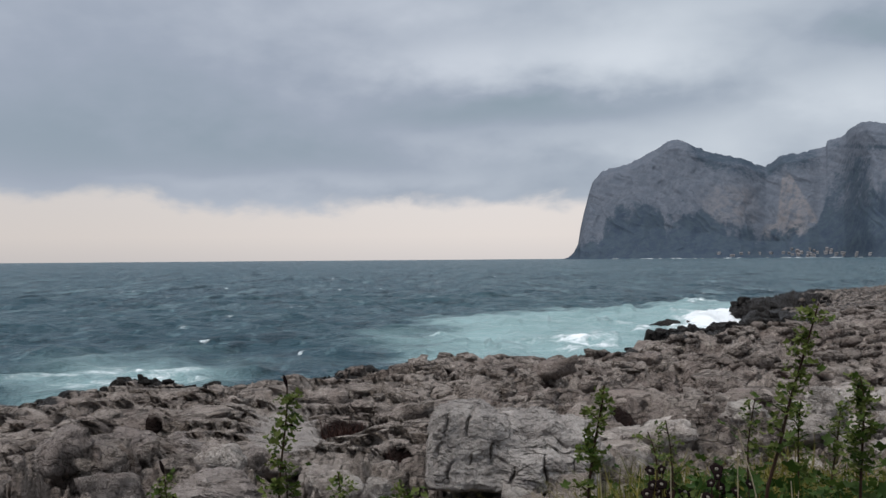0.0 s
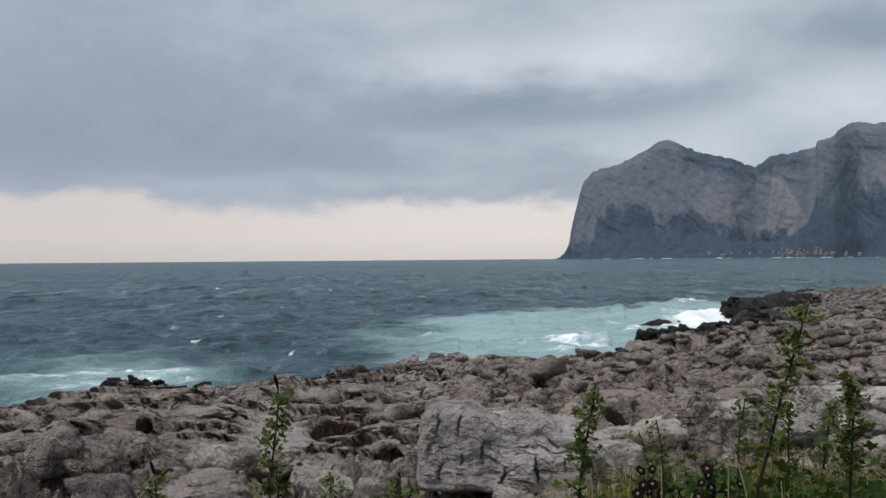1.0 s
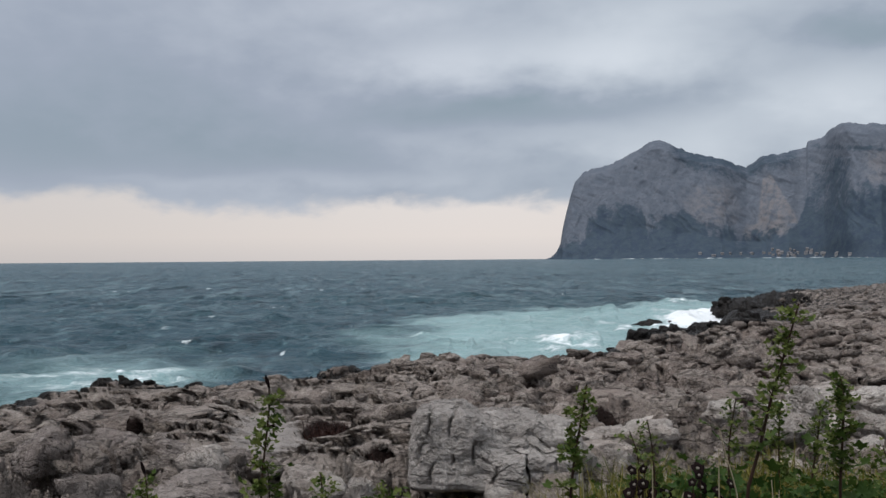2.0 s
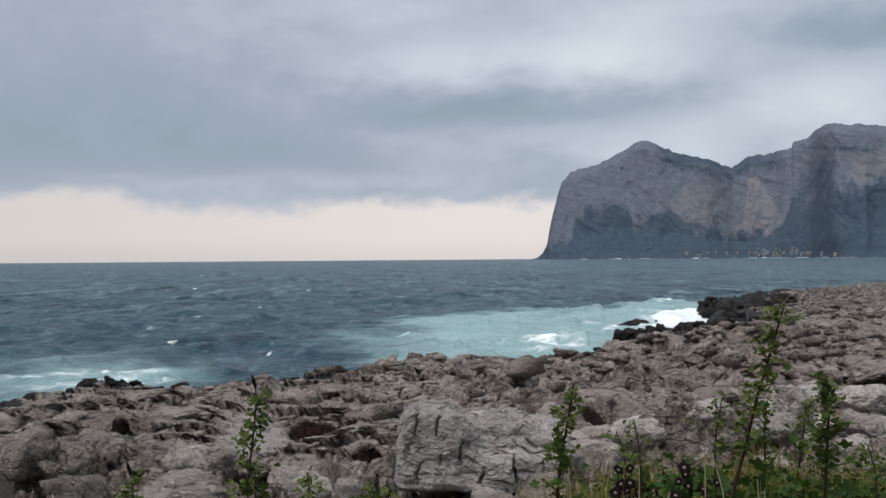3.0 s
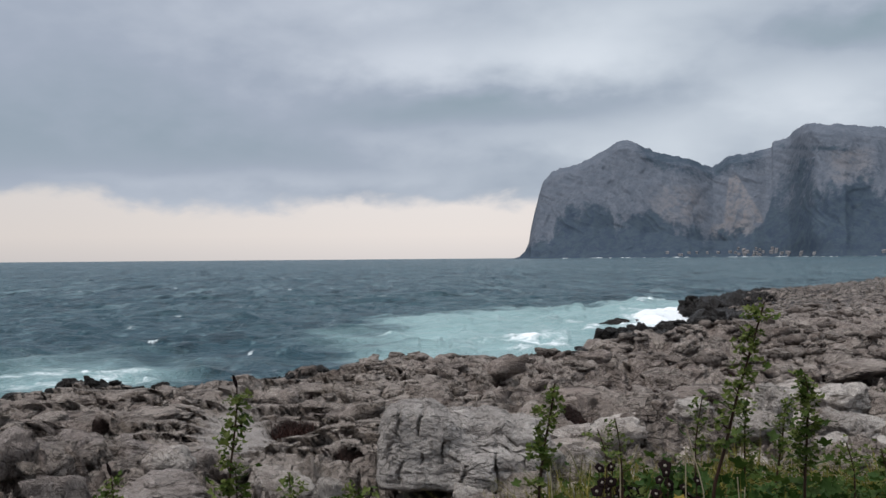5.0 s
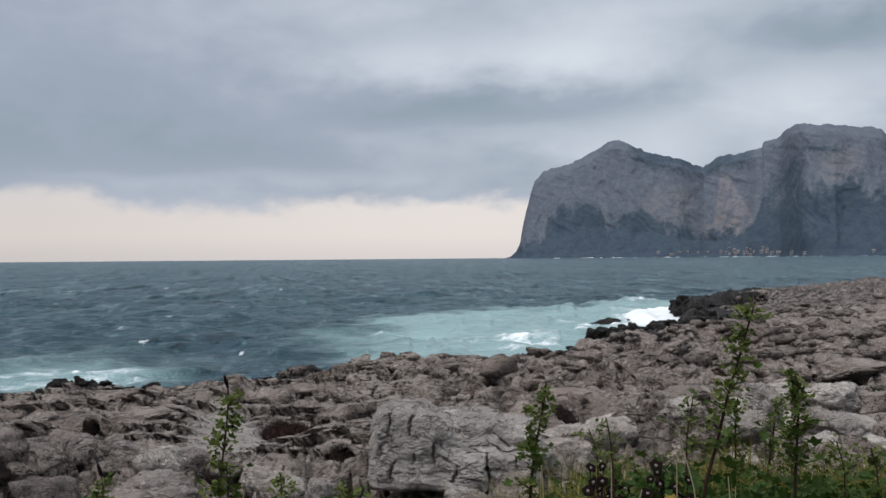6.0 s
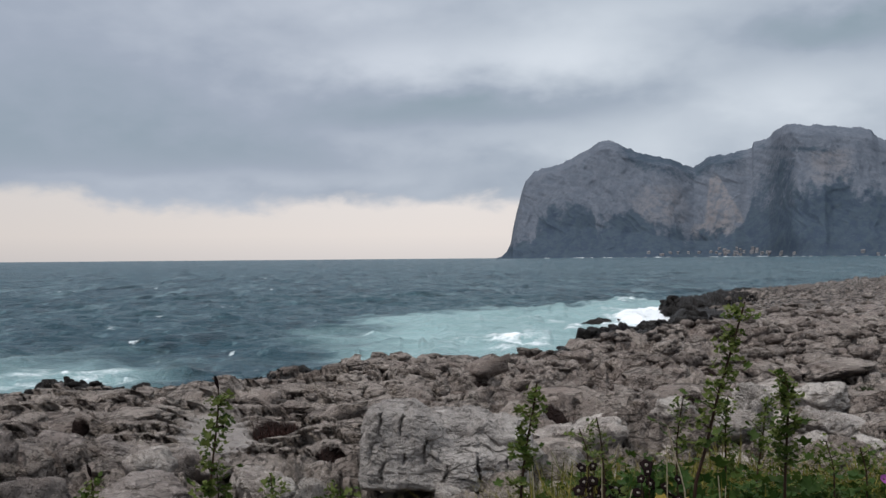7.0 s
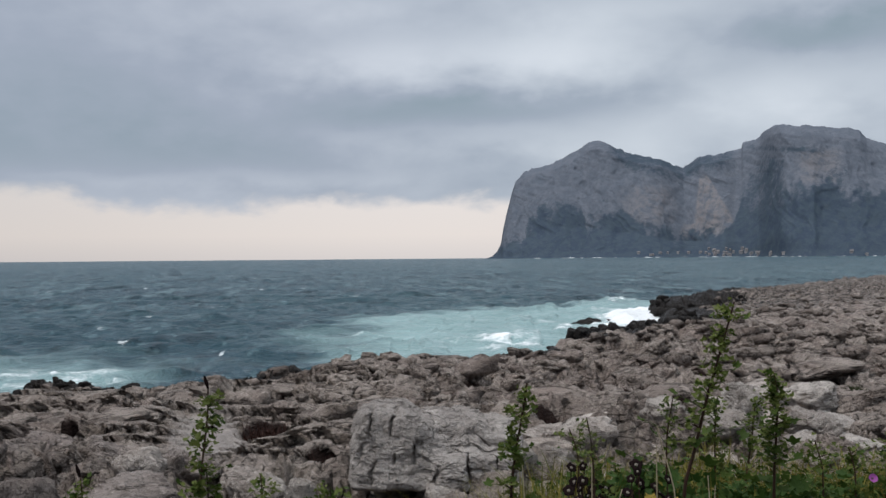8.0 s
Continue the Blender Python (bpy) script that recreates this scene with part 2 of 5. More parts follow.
    col = k.mix(k.math("MULTIPLY", k.step(k.math("ADD", sand, k.math("MULTIPLY", k.math("SUBTRACT", n2, 0.5), 0.5)), 0.3, 0.7), 0.8), col, (0.44, 0.396, 0.366))
    k.wire(k.math("SUBTRACT", 0.88, k.math("MULTIPLY", wet, 0.4)), b.inputs["Roughness"])
    k.wire(col, b.inputs["Base Color"])
    b.inputs["Specular IOR Level"].default_value = 0.10
    h = k.math("ADD", k.math("MULTIPLY", n2, 1.0), k.math("MULTIPLY", n3, 0.75))
    h = k.math("ADD", h, k.math("MULTIPLY", n4, 0.1))
    h = k.math("SUBTRACT", h, k.math("MULTIPLY", gap, 0.5))
    h = k.math("SUBTRACT", h, k.math("MULTIPLY", pits, 0.22))
    h = k.math("SUBTRACT", h, k.math("MULTIPLY", holes, 0.35))
    k.wire(k.bump(h, 1.0, relief / size), b.inputs["Normal"])
    return mat


ROCK = rock_material("limestone", (0.365, 0.313, 0.275), (0.112, 0.091, 0.079), (0.262, 0.214, 0.187), joints=0.62, relief=0.30)
BOULDER = rock_material("grey_limestone", (0.52, 0.47, 0.428), (0.25, 0.215, 0.192), (0.43, 0.37, 0.33), 1.4, 0.0, 0.0, 0.2, 0.4)
FLUTED = rock_material("fluted_limestone", (0.425, 0.388, 0.358), (0.24, 0.214, 0.196), (0.365, 0.331, 0.306), 1.4, 0.0, 0.18, 0.3, 0.15, 0.16)
BROWN = rock_material("brown_limestone", (0.36, 0.312, 0.284), (0.15, 0.125, 0.112), (0.285, 0.238, 0.214), 1.3, 0.0, 0.0, 0.3, 0.6)
# the limestone in a darker tone, for the far rubble
DARK_ROCK = rock_material("dark_limestone", (0.285, 0.243, 0.214), (0.090, 0.074, 0.065), (0.208, 0.170, 0.148))
BLACK_ROCK = rock_material("sea_blackened_limestone", (0.2, 0.19, 0.18), (0.1, 0.09, 0.09), (0.17, 0.15, 0.14), 1.0, 0.75)


def sea_material():
    mat, k, b = material("sea_water")
    p = k.coords()
    q = k.scaled(p, (0.55, 1.0, 1.0), (0, 0, radians(-18)))
    shoal, foam = k.attribute("shoal"), k.attribute("foam")
    churn = k.noise(q, 0.22, 7, 0.64, 0.8)
    lace = k.noise(p, 1.1, 6, 0.68, 1.2)
    flat = k.scaled(p, (1.0, 0.28, 1.0), (0, 0, radians(-6)))
    patch = k.noise(p, 0.012, 5, 0.6)
    chop_shade = k.math("MAXIMUM", k.noise(flat, 0.7, 6, 0.66, 0.3), k.noise(flat, 0.16, 5, 0.62, 0.3))
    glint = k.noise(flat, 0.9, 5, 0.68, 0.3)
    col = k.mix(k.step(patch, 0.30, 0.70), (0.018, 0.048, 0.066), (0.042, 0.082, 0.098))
    # dark flecks and pale glints painted in for the shading of small waves
    col = k.mix(k.math("MULTIPLY", k.step(chop_shade, 0.56, 0.62), 0.8), col, (0.008, 0.024, 0.034))
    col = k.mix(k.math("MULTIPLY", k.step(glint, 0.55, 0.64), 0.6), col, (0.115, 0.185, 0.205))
    # wave backs and faces farther out, their light and shade put into the colour
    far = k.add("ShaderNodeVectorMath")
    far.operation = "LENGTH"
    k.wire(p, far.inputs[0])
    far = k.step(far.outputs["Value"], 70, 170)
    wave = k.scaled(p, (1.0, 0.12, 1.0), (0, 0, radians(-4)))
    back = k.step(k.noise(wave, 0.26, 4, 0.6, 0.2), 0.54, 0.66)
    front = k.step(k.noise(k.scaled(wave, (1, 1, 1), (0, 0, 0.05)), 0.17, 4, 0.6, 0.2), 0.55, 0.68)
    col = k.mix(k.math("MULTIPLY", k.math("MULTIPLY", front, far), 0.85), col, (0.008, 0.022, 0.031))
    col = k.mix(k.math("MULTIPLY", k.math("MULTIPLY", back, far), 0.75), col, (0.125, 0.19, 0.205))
    # small white caps far out
    caps = k.math("MULTIPLY", k.step(k.noise(k.scaled(p, (1.0, 0.5, 1.0)), 0.42, 5, 0.62), 0.66, 0.70), k.step(k.noise(p, 0.02, 3), 0.40, 0.55))
    col = k.mix(caps, col, (0.7, 0.75, 0.76))
    s = k.step(k.math("ADD", shoal, k.math("MULTIPLY", k.math("SUBTRACT", churn, 0.5), 1.1)), 0.0, 0.9)
    col = k.mix(k.math("MULTIPLY", s, 0.80), col, (0.30, 0.435, 0.435))
    f = k.math("ADD", foam, k.math("ADD", k.math("MULTIPLY", k.math("SUBTRACT", churn, 0.5), 1.5), k.math("MULTIPLY", k.math("SUBTRACT", lace, 0.5), 1.0)))
    f = k.step(f, 0.50, 0.98)
    col = k.mix(f, col, (0.84, 0.87, 0.88))
    k.wire(col, b.inputs["Base Color"])
    k.wire(k.math("MULTIPLY_ADD", f, 0.5, 0.3), b.inputs["Roughness"])
    b.inputs["IOR"].default_value = 1.33
    k.wire(k.math("MULTIPLY_ADD", k.math("MULTIPLY", front, far), -0.09, 0.115), b.inputs["Specular IOR Level"])
    h1 = k.noise(k.scaled(p, (0.5, 1.0, 1.0), (0, 0, radians(-15))), 0.30, 7, 0.66, 0.5)
    h2 = k.noise(p, 2.6, 4, 0.6)
    h = k.math("MULTIPLY_ADD", h2, 0.12, h1)
    k.wire(k.bump(h, 1.0, 1.6), b.inputs["Normal"])
    return mat


SEA = sea_material()


def headland_material():
    mat, k, b = material("hazy_headland_rock_and_scrub")
    p = k.coords()
    n1 = k.noise(k.scaled(p, (1, 1, 1.1), (0, 0.5, 0)), 0.010, 6, 0.62, 0.5)
    n2 = k.noise(k.scaled(p, (1, 1, 0.75), (0, 0.35, 0)), 0.032, 6, 0.68, 0.5)
    n3 = k.noise(k.scaled(p, (1, 1, 0.6), (0, 0.25, 0)), 0.11, 5, 0.68, 0.3)
    bush = k.noise(p, 0.075, 6, 0.70, 0.6)
    # rock and scrub colours pulled together towards blue grey: distance haze painted in
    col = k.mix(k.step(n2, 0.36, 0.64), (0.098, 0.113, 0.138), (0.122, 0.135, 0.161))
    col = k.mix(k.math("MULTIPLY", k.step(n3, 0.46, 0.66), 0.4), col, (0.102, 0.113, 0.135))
    bare = k.attribute("scar")
    col = k.mix(k.math("MULTIPLY", k.step(bare, 0.2, 0.8), k.step(k.math("ADD", n2, k.math("MULTIPLY", n3, 0.4)), 0.52, 0.78)), col, (0.172, 0.164, 0.170))
    ribs = k.noise(k.scaled(p, (1, 1, 0.25), (0, 0.35, 0)), 0.032, 6, 0.66, 0.5)
    col = k.mix(k.math("MULTIPLY", k.step(ribs, 0.52, 0.62), 0.3), col, (0.158, 0.168, 0.192))
    # bushes clinging to the ledges of the bare face
    spots = k.math("MULTIPLY", k.step(bush, 0.50, 0.64), k.math("SUBTRACT", 0.85, k.math("MULTIPLY", bare, 0.45)))
    col = k.mix(spots, col, (0.084, 0.100, 0.122))
    f = k.math("ADD", k.attribute("scrub"), k.math("ADD", k.math("MULTIPLY", k.math("SUBTRACT", n1, 0.5), 1.0), k.math("MULTIPLY", k.math("SUBTRACT", n2, 0.5), 1.3)))
    f = k.math("ADD", f, k.math("MULTIPLY", k.math("SUBTRACT", bush, 0.5), 1.0))
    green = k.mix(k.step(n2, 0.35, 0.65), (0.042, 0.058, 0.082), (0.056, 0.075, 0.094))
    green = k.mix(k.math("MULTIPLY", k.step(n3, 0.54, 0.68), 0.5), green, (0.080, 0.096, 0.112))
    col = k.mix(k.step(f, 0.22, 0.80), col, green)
    k.wire(col, b.inputs["Base Color"])
    b.inputs["Roughness"].default_value = 1.0
    b.inputs["Specular IOR Level"].default_value = 0.0
    k.wire(k.bump(k.math("ADD", n2, n3), 0.3, 6.0), b.inputs["Normal"])
    return mat


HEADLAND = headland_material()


# ---- ground ----
def wavy(xs, ys, v):
    return np.interp(v, xs, ys)


# the shoreline as seen on a plan: land lies to its right-hand side (south-east)
SHORE = [(-6000, -500), (-300, -60), (-40, 0), (-16, 17), (-11.2, 24.0), (-11.2, 28.0), (-9.9, 31.2), (-6.5, 30.3), (-5.0, 28.9), (-3.4, 31.8), (-1.0, 33.6), (2.8, 37.3), (5.0, 37.4), (6.8, 41.0),
         (8.6, 46.0), (11.4, 49.5), (14.9, 54.5), (17.5, 60), (20.0, 66), (21.4, 74), (22.8, 82), (24.4, 88), (25.8, 94), (30, 99), (37, 104), (56, 130), (68, 148), (100, 190), (240, 300), (900, 520), (6000, 640)]
# holes in the rock: x, y, radius, depth
PITS = [(-5.5, 19.5, 0.36, 0.5), (-0.65, 16.4, 0.3, 0.35), (3.9, 21.6, 0.65, 0.6), (7.0, 22.2, 0.62, 0.6), (-2.2, 26.1, 0.4, 0.5),
        (6.7, 27.5, 0.55, 0.55), (7.8, 28.1, 0.4, 0.5), (10.2, 31.8, 0.45, 0.5), (-1.9, 20.1, 0.5, 0.45), (2.1, 25.0, 0.35, 0.4),
        (-5.6, 15.3, 0.22, 0.4), (-3.0, 15.3, 0.25, 0.4), (-1.1, 14.0, 0.25, 0.35), (18.0, 44.0, 0.8, 0.6)]


def make_hollows():
    """Smaller solution hollows with dark soil that doubles as their shade, strewn over the shelf."""
    rng = np.random.default_rng(9)
    out = []
    for _ in range(110):
        d, a = math.exp(rng.uniform(math.log(13), math.log(70))), radians(rng.uniform(-24, 29))
        x, y = d * math.sin(a), d * math.cos(a)
        if abs(x - 0.7) < 1.3 and y < 14.5 or abs(x + 2.75) < 1.1 and y < 23:
            continue
        r = rng.uniform(0.14, 0.34) * (0.7 + d / 40)
        out.append((x, y, r, r * rng.uniform(0.8, 1.4)))
    return out


HOLLOWS = make_hollows()


def shore_distance(x, y):
    """Metres inland of the shoreline (negative: out at sea)."""
    best, over = np.full(x.shape, 1e9), np.zeros(x.shape, int)
    for (ax, ay), (bx, by) in zip(SHORE[:-1], SHORE[1:]):
        ex, ey = bx - ax, by - ay
        t = np.clip(((x - ax) * ex + (y - ay) * ey) / (ex * ex + ey * ey), 0, 1)
        dx, dy = x - ax - t * ex, y - ay - t * ey
        best = np.minimum(best, dx * dx + dy * dy)
        # land lies south of an odd number of shore lines
        if ex:
            over += ((ax <= x) != (bx <= x)) & (ay + (x - ax) * ey / ex > y)
    side = np.where(over % 2 == 1, 1.0, -1.0)
    return np.sqrt(best) * side


def bank_height(x, y):
    """The earth bank between the road and the rocks."""
    d = np.hypot(x, y)
    top = 4.12 + 0.40 * smooth(0.2, 1.0, x) * smooth(1.5, 3.0, y)
    return top - smooth(4.6, 8.5, d) * 1.5 * smooth(-1.0, 3.0, y)


def land_height(x, y):
    """Height of the bare ground, shore ledges and blocks included; also metres inland."""
    s = shore_distance(x, y)
    s = s + 0.9 * fbm(x / 3.0, y / 3.0, octaves=4, seed=40) + 0.35 * fbm(x / 0.7, y / 0.7, octaves=2, seed=44)
    d = np.hypot(x, y)
    base = 2.25 + 0.22 * fbm(x / 11, y / 11, octaves=3, seed=3) + 0.45 * smooth(28, 11, d) - 0.22 * smooth(40, 48, y) * smooth(80, 66, y)
    wx = x + 0.75 * fbm(x / 1.7, y / 1.7, octaves=4, gain=0.6, seed=10)
    wy = y + 0.75 * fbm(x / 1.7, y / 1.7, octaves=4, gain=0.6, seed=15)
    fine = 0.35 + 0.65 * smooth(55, 22, d)
    rock = np.zeros(x.shape)
    for size, lift, tilt, cut, gap, seed in ((4.2, 0.30, 0.30, 0.50, 0.10, 60), (1.3, 0.27, 0.34, 0.62, 0.15, 70), (0.55, 0.17, 0.22, 0.34, 0.18, 80)):
        a = 0.35
        u, v = (wx * math.cos(a) + wy * math.sin(a)) / size, (-wx * math.sin(a) + wy * math.cos(a)) / (size * 0.8)
        border, ox, oy, r = cells(u, v, seed)
        mound = smooth(0.0, 0.26, border)
        weight = fine if size < 1 else 0.35 + 0.65 * smooth(75, 30, d) if size < 2 else 1.0
        rock += weight * (mound * ((r[0] - 0.35) * lift + ((r[1] - 0.5) * ox + (r[2] - 0.62) * oy) * tilt * 1.7) - cut * (1 + 0.2 * smooth(19, 15, d)) * (1 - smooth(0.0, gap, border)) * (0.4 + 0.6 * r[0]))
    rock += 0.26 * (ridged(wx / 1.6, wy / 1.3, octaves=4, gain=0.55, seed=90) - 0.45) + 0.11 * fine * fbm(x / 0.45, y / 0.45, octaves=3, gain=0.6, seed=95)
    # lumpy karst on the side away from the bedded ledges
    karst = smooth(-2.5, 1.5, x)
    rock = rock * (1 - 0.25 * karst) + (0.25 + 0.75 * karst) * 0.85 * (billow(wx / 2.5, wy / 2.1, octaves=5, gain=0.58, seed=130) - 0.44)
    # small karst hollows between sharp crests
    rock -= 0.20 * (0.5 + 0.5 * fine) * smooth(0.62, 0.86, 1 - np.abs(fbm(wx / 0.8, wy / 1.1, octaves=2, seed=97))) * smooth(0.42, 0.62, vnoise(x / 1.9, y / 2.4, None, 99))
    # open joints that wander through the rock
    for size, depth, width, seed in ((2.6, 0.50, 0.034, 110), (1.1, 0.30, 0.05, 114), (0.5, 0.12, 0.07, 118)):
        line = np.abs(0.6 * vnoise(wx / size, wy / (size * 0.7), None, seed) + 0.4 * vnoise(wx / size * 2.1, wy / size * 2.6, None, seed + 1) - 0.5)
        rock -= (fine if size < 2 else 1.0) * depth * (1 - smooth(0, width, line)) * smooth(0.35, 0.6, vnoise(x / 2.2, y / 2.2, None, seed + 2))
    # tilted beds that weather into thin, undercut ledges
    beds = smooth(4.5, -1.0, x) * smooth(14, 17, d)
    dip = 0.14 * rock + 0.035 * x + 0.10 * y + 0.22 * fbm(x / 3.2, y / 3.2, octaves=3, gain=0.42, seed=98)
    thick = 0.16
    q = dip / thick
    f = q - np.floor(q)
    ledge = (np.floor(q) + smooth(0.44, 0.53, f) - q) * thick
    rock = rock * (1 - 0.62 * beds) + ledge * (0.04 + 1.2 * beds)
    lip = (smooth(0.46, 0.56, f) * smooth(0.95, 0.62, f) * (0.27 - 0.13 * smooth(22, 32, d)) - smooth(0.2, 0.4, f) * smooth(0.5, 0.42, f) * 0.10) * (0.06 + 0.94 * beds)
    # a smooth worn slab
    sand = np.exp(-((((x + 2.75) + 0.12 * (y - 18)) / 0.75) ** 2 + ((y - 19.0) / 3.2) ** 2) ** 2)
    rock = rock * (1 - 0.9 * sand) - 0.12 * sand
    soil_shade = np.zeros(x.shape)
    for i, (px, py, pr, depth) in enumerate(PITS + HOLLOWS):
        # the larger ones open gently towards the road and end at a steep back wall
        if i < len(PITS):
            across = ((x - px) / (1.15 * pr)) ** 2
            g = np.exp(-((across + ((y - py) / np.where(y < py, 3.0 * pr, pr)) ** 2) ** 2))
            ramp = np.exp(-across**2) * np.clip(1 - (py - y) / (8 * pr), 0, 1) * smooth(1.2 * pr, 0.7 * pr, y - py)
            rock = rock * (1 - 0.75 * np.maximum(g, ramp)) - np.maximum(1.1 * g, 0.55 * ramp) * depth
            # the dark colour climbs the back wall, painted there as shade
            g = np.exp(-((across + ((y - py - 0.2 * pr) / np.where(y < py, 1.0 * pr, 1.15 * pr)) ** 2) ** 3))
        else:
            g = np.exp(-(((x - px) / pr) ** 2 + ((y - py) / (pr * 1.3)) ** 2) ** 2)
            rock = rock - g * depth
        soil_shade = np.maximum(soil_shade, g)
    # the shelf sinks towards the water, and below the bank, where stones fill it
    base = base - 0.24 * smooth(17.5, 14.5, d) * smooth(1.5, -0.5, x)
    base = base - 0.34 * smooth(5.0, 0.0, s) + smooth(-2.2, -4.2, x) * (0.02 + 0.20 * smooth(7, 1.5, s)) + 0.30 * np.exp(-(((x - 0.2) / 2.4) ** 2 + ((y - 31.5) / 2.2) ** 2)) - 0.25 * smooth(80, 90, y) * smooth(16, 3, s)
    # the raised rim of the shelf along the water: across the view, and up or down
    rim = wavy([-12, -9.5, -7, -4.9, -3.9, -3.2, -2.3, -1.1, 0.2, 1.2, 2.6, 3.6, 4.6, 6.7, 9.6, 12, 15], [0, -0.06, -0.12, 0.08, 0.32, 0.40, 0.16, 0.28, 0.26, 0.30, 0.10, 0.02, 0.18, 0.15, 0.14, 0.10, 0], x)
    base = base + rim * smooth(10, 5, s) * smooth(60, 52, y) * smooth(18, 22, y)
    # hollow ground before the great boulder
    pan = np.exp(-(((x - 0.9) / 1.5) ** 4 + ((y - 12.0) / 0.9) ** 4))
    rock = rock * (1 - 0.6 * pan)
    base = base - 0.14 * pan
    # a wet dip before the far outcrop, which stands up behind it as a dark step
    point = smooth(36, 29, x)
    base = base - point * (0.40 * smooth(52, 60, y) * smooth(88.5, 87, y) + 0.6 * smooth(77, 81, y) * smooth(88.5, 87, y)) - 0.16 * point * smooth(87, 88.5, y) * smooth(112, 100, y)
    lip = lip * (1 - sand) * smooth(9, 11, d) * smooth(0.5, 2, s)
    land = base + rock * smooth(5.5, 9, d)
    earth = bank_height(x, y)
    mix = smooth(9.5, 7.5, np.where(y > 0, d, 0))
    land = land * (1 - mix) + earth * mix
    drop = smooth(-1.6, 1.2, s)
    z = -3.5 + (land + 3.5) * drop
    z = np.where(s < -1.6, -3.5 - 1.5 * smooth(0, 60, -s), z)
    return z, s, soil_shade, mix, sand, lip


def polar_sheet(az_fine, n_fine, radii):
    """Angles all round, close together in the given stretch, and the grid of places on them."""
    a0, a1 = az_fine
    rest = np.linspace(a1, a0 + 360, 70)[1:-1]
    az = np.radians(np.concatenate([np.linspace(a0, a1, n_fine), rest]))
    rr, aa = np.meshgrid(radii, az, indexing="ij")
    return rr * np.sin(aa), rr * np.cos(aa), len(az)


def build_ground():
    radii = np.concatenate([np.linspace(0.001, 8.5, 24)[:-1], np.geomspace(8.5, 11, 24)[:-1], np.geomspace(11, 45, 470)[:-1], np.geomspace(45, 110, 140)[:-1], np.geomspace(110, 210, 36)[:-1], np.geomspace(210, 4900, 24)])
    x, y, cols = polar_sheet((-24.6, 28.8), 960, radii)
    y = y - 0.35
    z, s, soil_shade, mix, sand, lip = land_height(x, y)
    # soften the walls of the farther blocks, which would else stand up like columns
    far = smooth(15, 24, np.hypot(x, y)) * (1 - 0.75 * smooth(4.5, -1.0, x)) * smooth(92, 74, y)
    soft = z.copy()
    for _ in range(2):
        soft[:, 1:-1] = 0.25 * soft[:, :-2] + 0.5 * soft[:, 1:-1] + 0.25 * soft[:, 2:]
    for _ in range(3):
        soft[1:-1] = 0.25 * soft[:-2] + 0.5 * soft[1:-1] + 0.25 * soft[2:]
    z = z + (soft - z) * far
    x, y = x - 0.42 * lip, y - 0.9 * lip
    reach = 2.6 + 2.6 * smooth(38, 46, y) - 1.2 * smooth(60, 66, y) + 5.5 * smooth(74, 82, y) - 8.0 * smooth(98, 106, y)
    wet = smooth(1.15, 0.55, s / reach + 0.25 * (z - 1.6) + 0.25 * fbm(x / 1.5, y / 1.5, octaves=3, seed=120)) * (s > -50)
    # patchy darkening over the far shelf too
    wet = np.maximum(wet, 0.50 * smooth(44, 75, y) * smooth(60, 12, s))
    faces = sheet_faces(len(radii), cols, True)[:, ::-1]
    # the deep sea floor between the shelf and the far sheet is left out
    keep = ~((s[:-1] < -14) & (np.hypot(x, y)[:-1] < 200)).reshape(-1)
    me = mesh_from("ground", np.stack([x, y, z], -1).reshape(-1, 3), faces[keep], [ROCK, EARTH], {"wet": wet, "soil_shade": soil_shade, "sand": sand})
    quad = (mix[:-1, :].reshape(-1) > 0.5)[keep]
    me.polygons.foreach_set("material_index", quad.astype(np.int32))
    ob = new("ground", me)
    tagged(ob, "grey brown weathered limestone shore with cracks and ledges", "rocky shore", kind="structure")


def earth_material():
    mat, k, b = material("earth_and_litter")
    p = k.coords()
    col = k.mix(k.step(k.noise(p, 1.5, 5), 0.4, 0.65), (0.09, 0.07, 0.05), (0.06, 0.075, 0.03))
    k.wire(k.mix(k.step(k.noise(p, 25, 4), 0.5, 0.7), col, (0.14, 0.12, 0.085)), b.inputs["Base Color"])
    b.inputs["Roughness"].default_value = 0.95
    k.wire(k.bump(k.noise(p, 18, 5), 0.8, 0.05), b.inputs["Normal"])
    return mat


EARTH = earth_material()
build_ground()


# ---- sea ----
def sea_height(x, y):
    d = np.hypot(x, y)
    wx = x + 2.5 * fbm(x / 13, y / 13, octaves=3, seed=200)
    wy = y + 2.5 * fbm(x / 13, y / 13, octaves=3, seed=205)
    a = 0.0
    for ang, length, amp, seed in ((100, 17, 0.17, 1), (125, 9, 0.13, 2), (78, 6.0, 0.13, 3), (145, 4.2, 0.10, 4)):
        c, s = math.cos(radians(ang)), math.sin(radians(ang))
        ph = (wx * c + wy * s) * 2 * math.pi / length + seed * 1.7
        env = np.clip(0.35 + 1.1 * fbm(x / (length * 0.55), y / (length * 0.7), octaves=2, seed=210 + seed), 0.02, 1.6)
        w = np.sin(ph)
        a = a + amp * env * (w + 0.35 * (w * w - 0.5)) * smooth(length * 200, length * 60, d)
    return a + 0.42 * (ridged(wx / 4.6, wy / 3.4, octaves=4, gain=0.5, seed=220) - 0.45) * smooth(2500, 500, d)


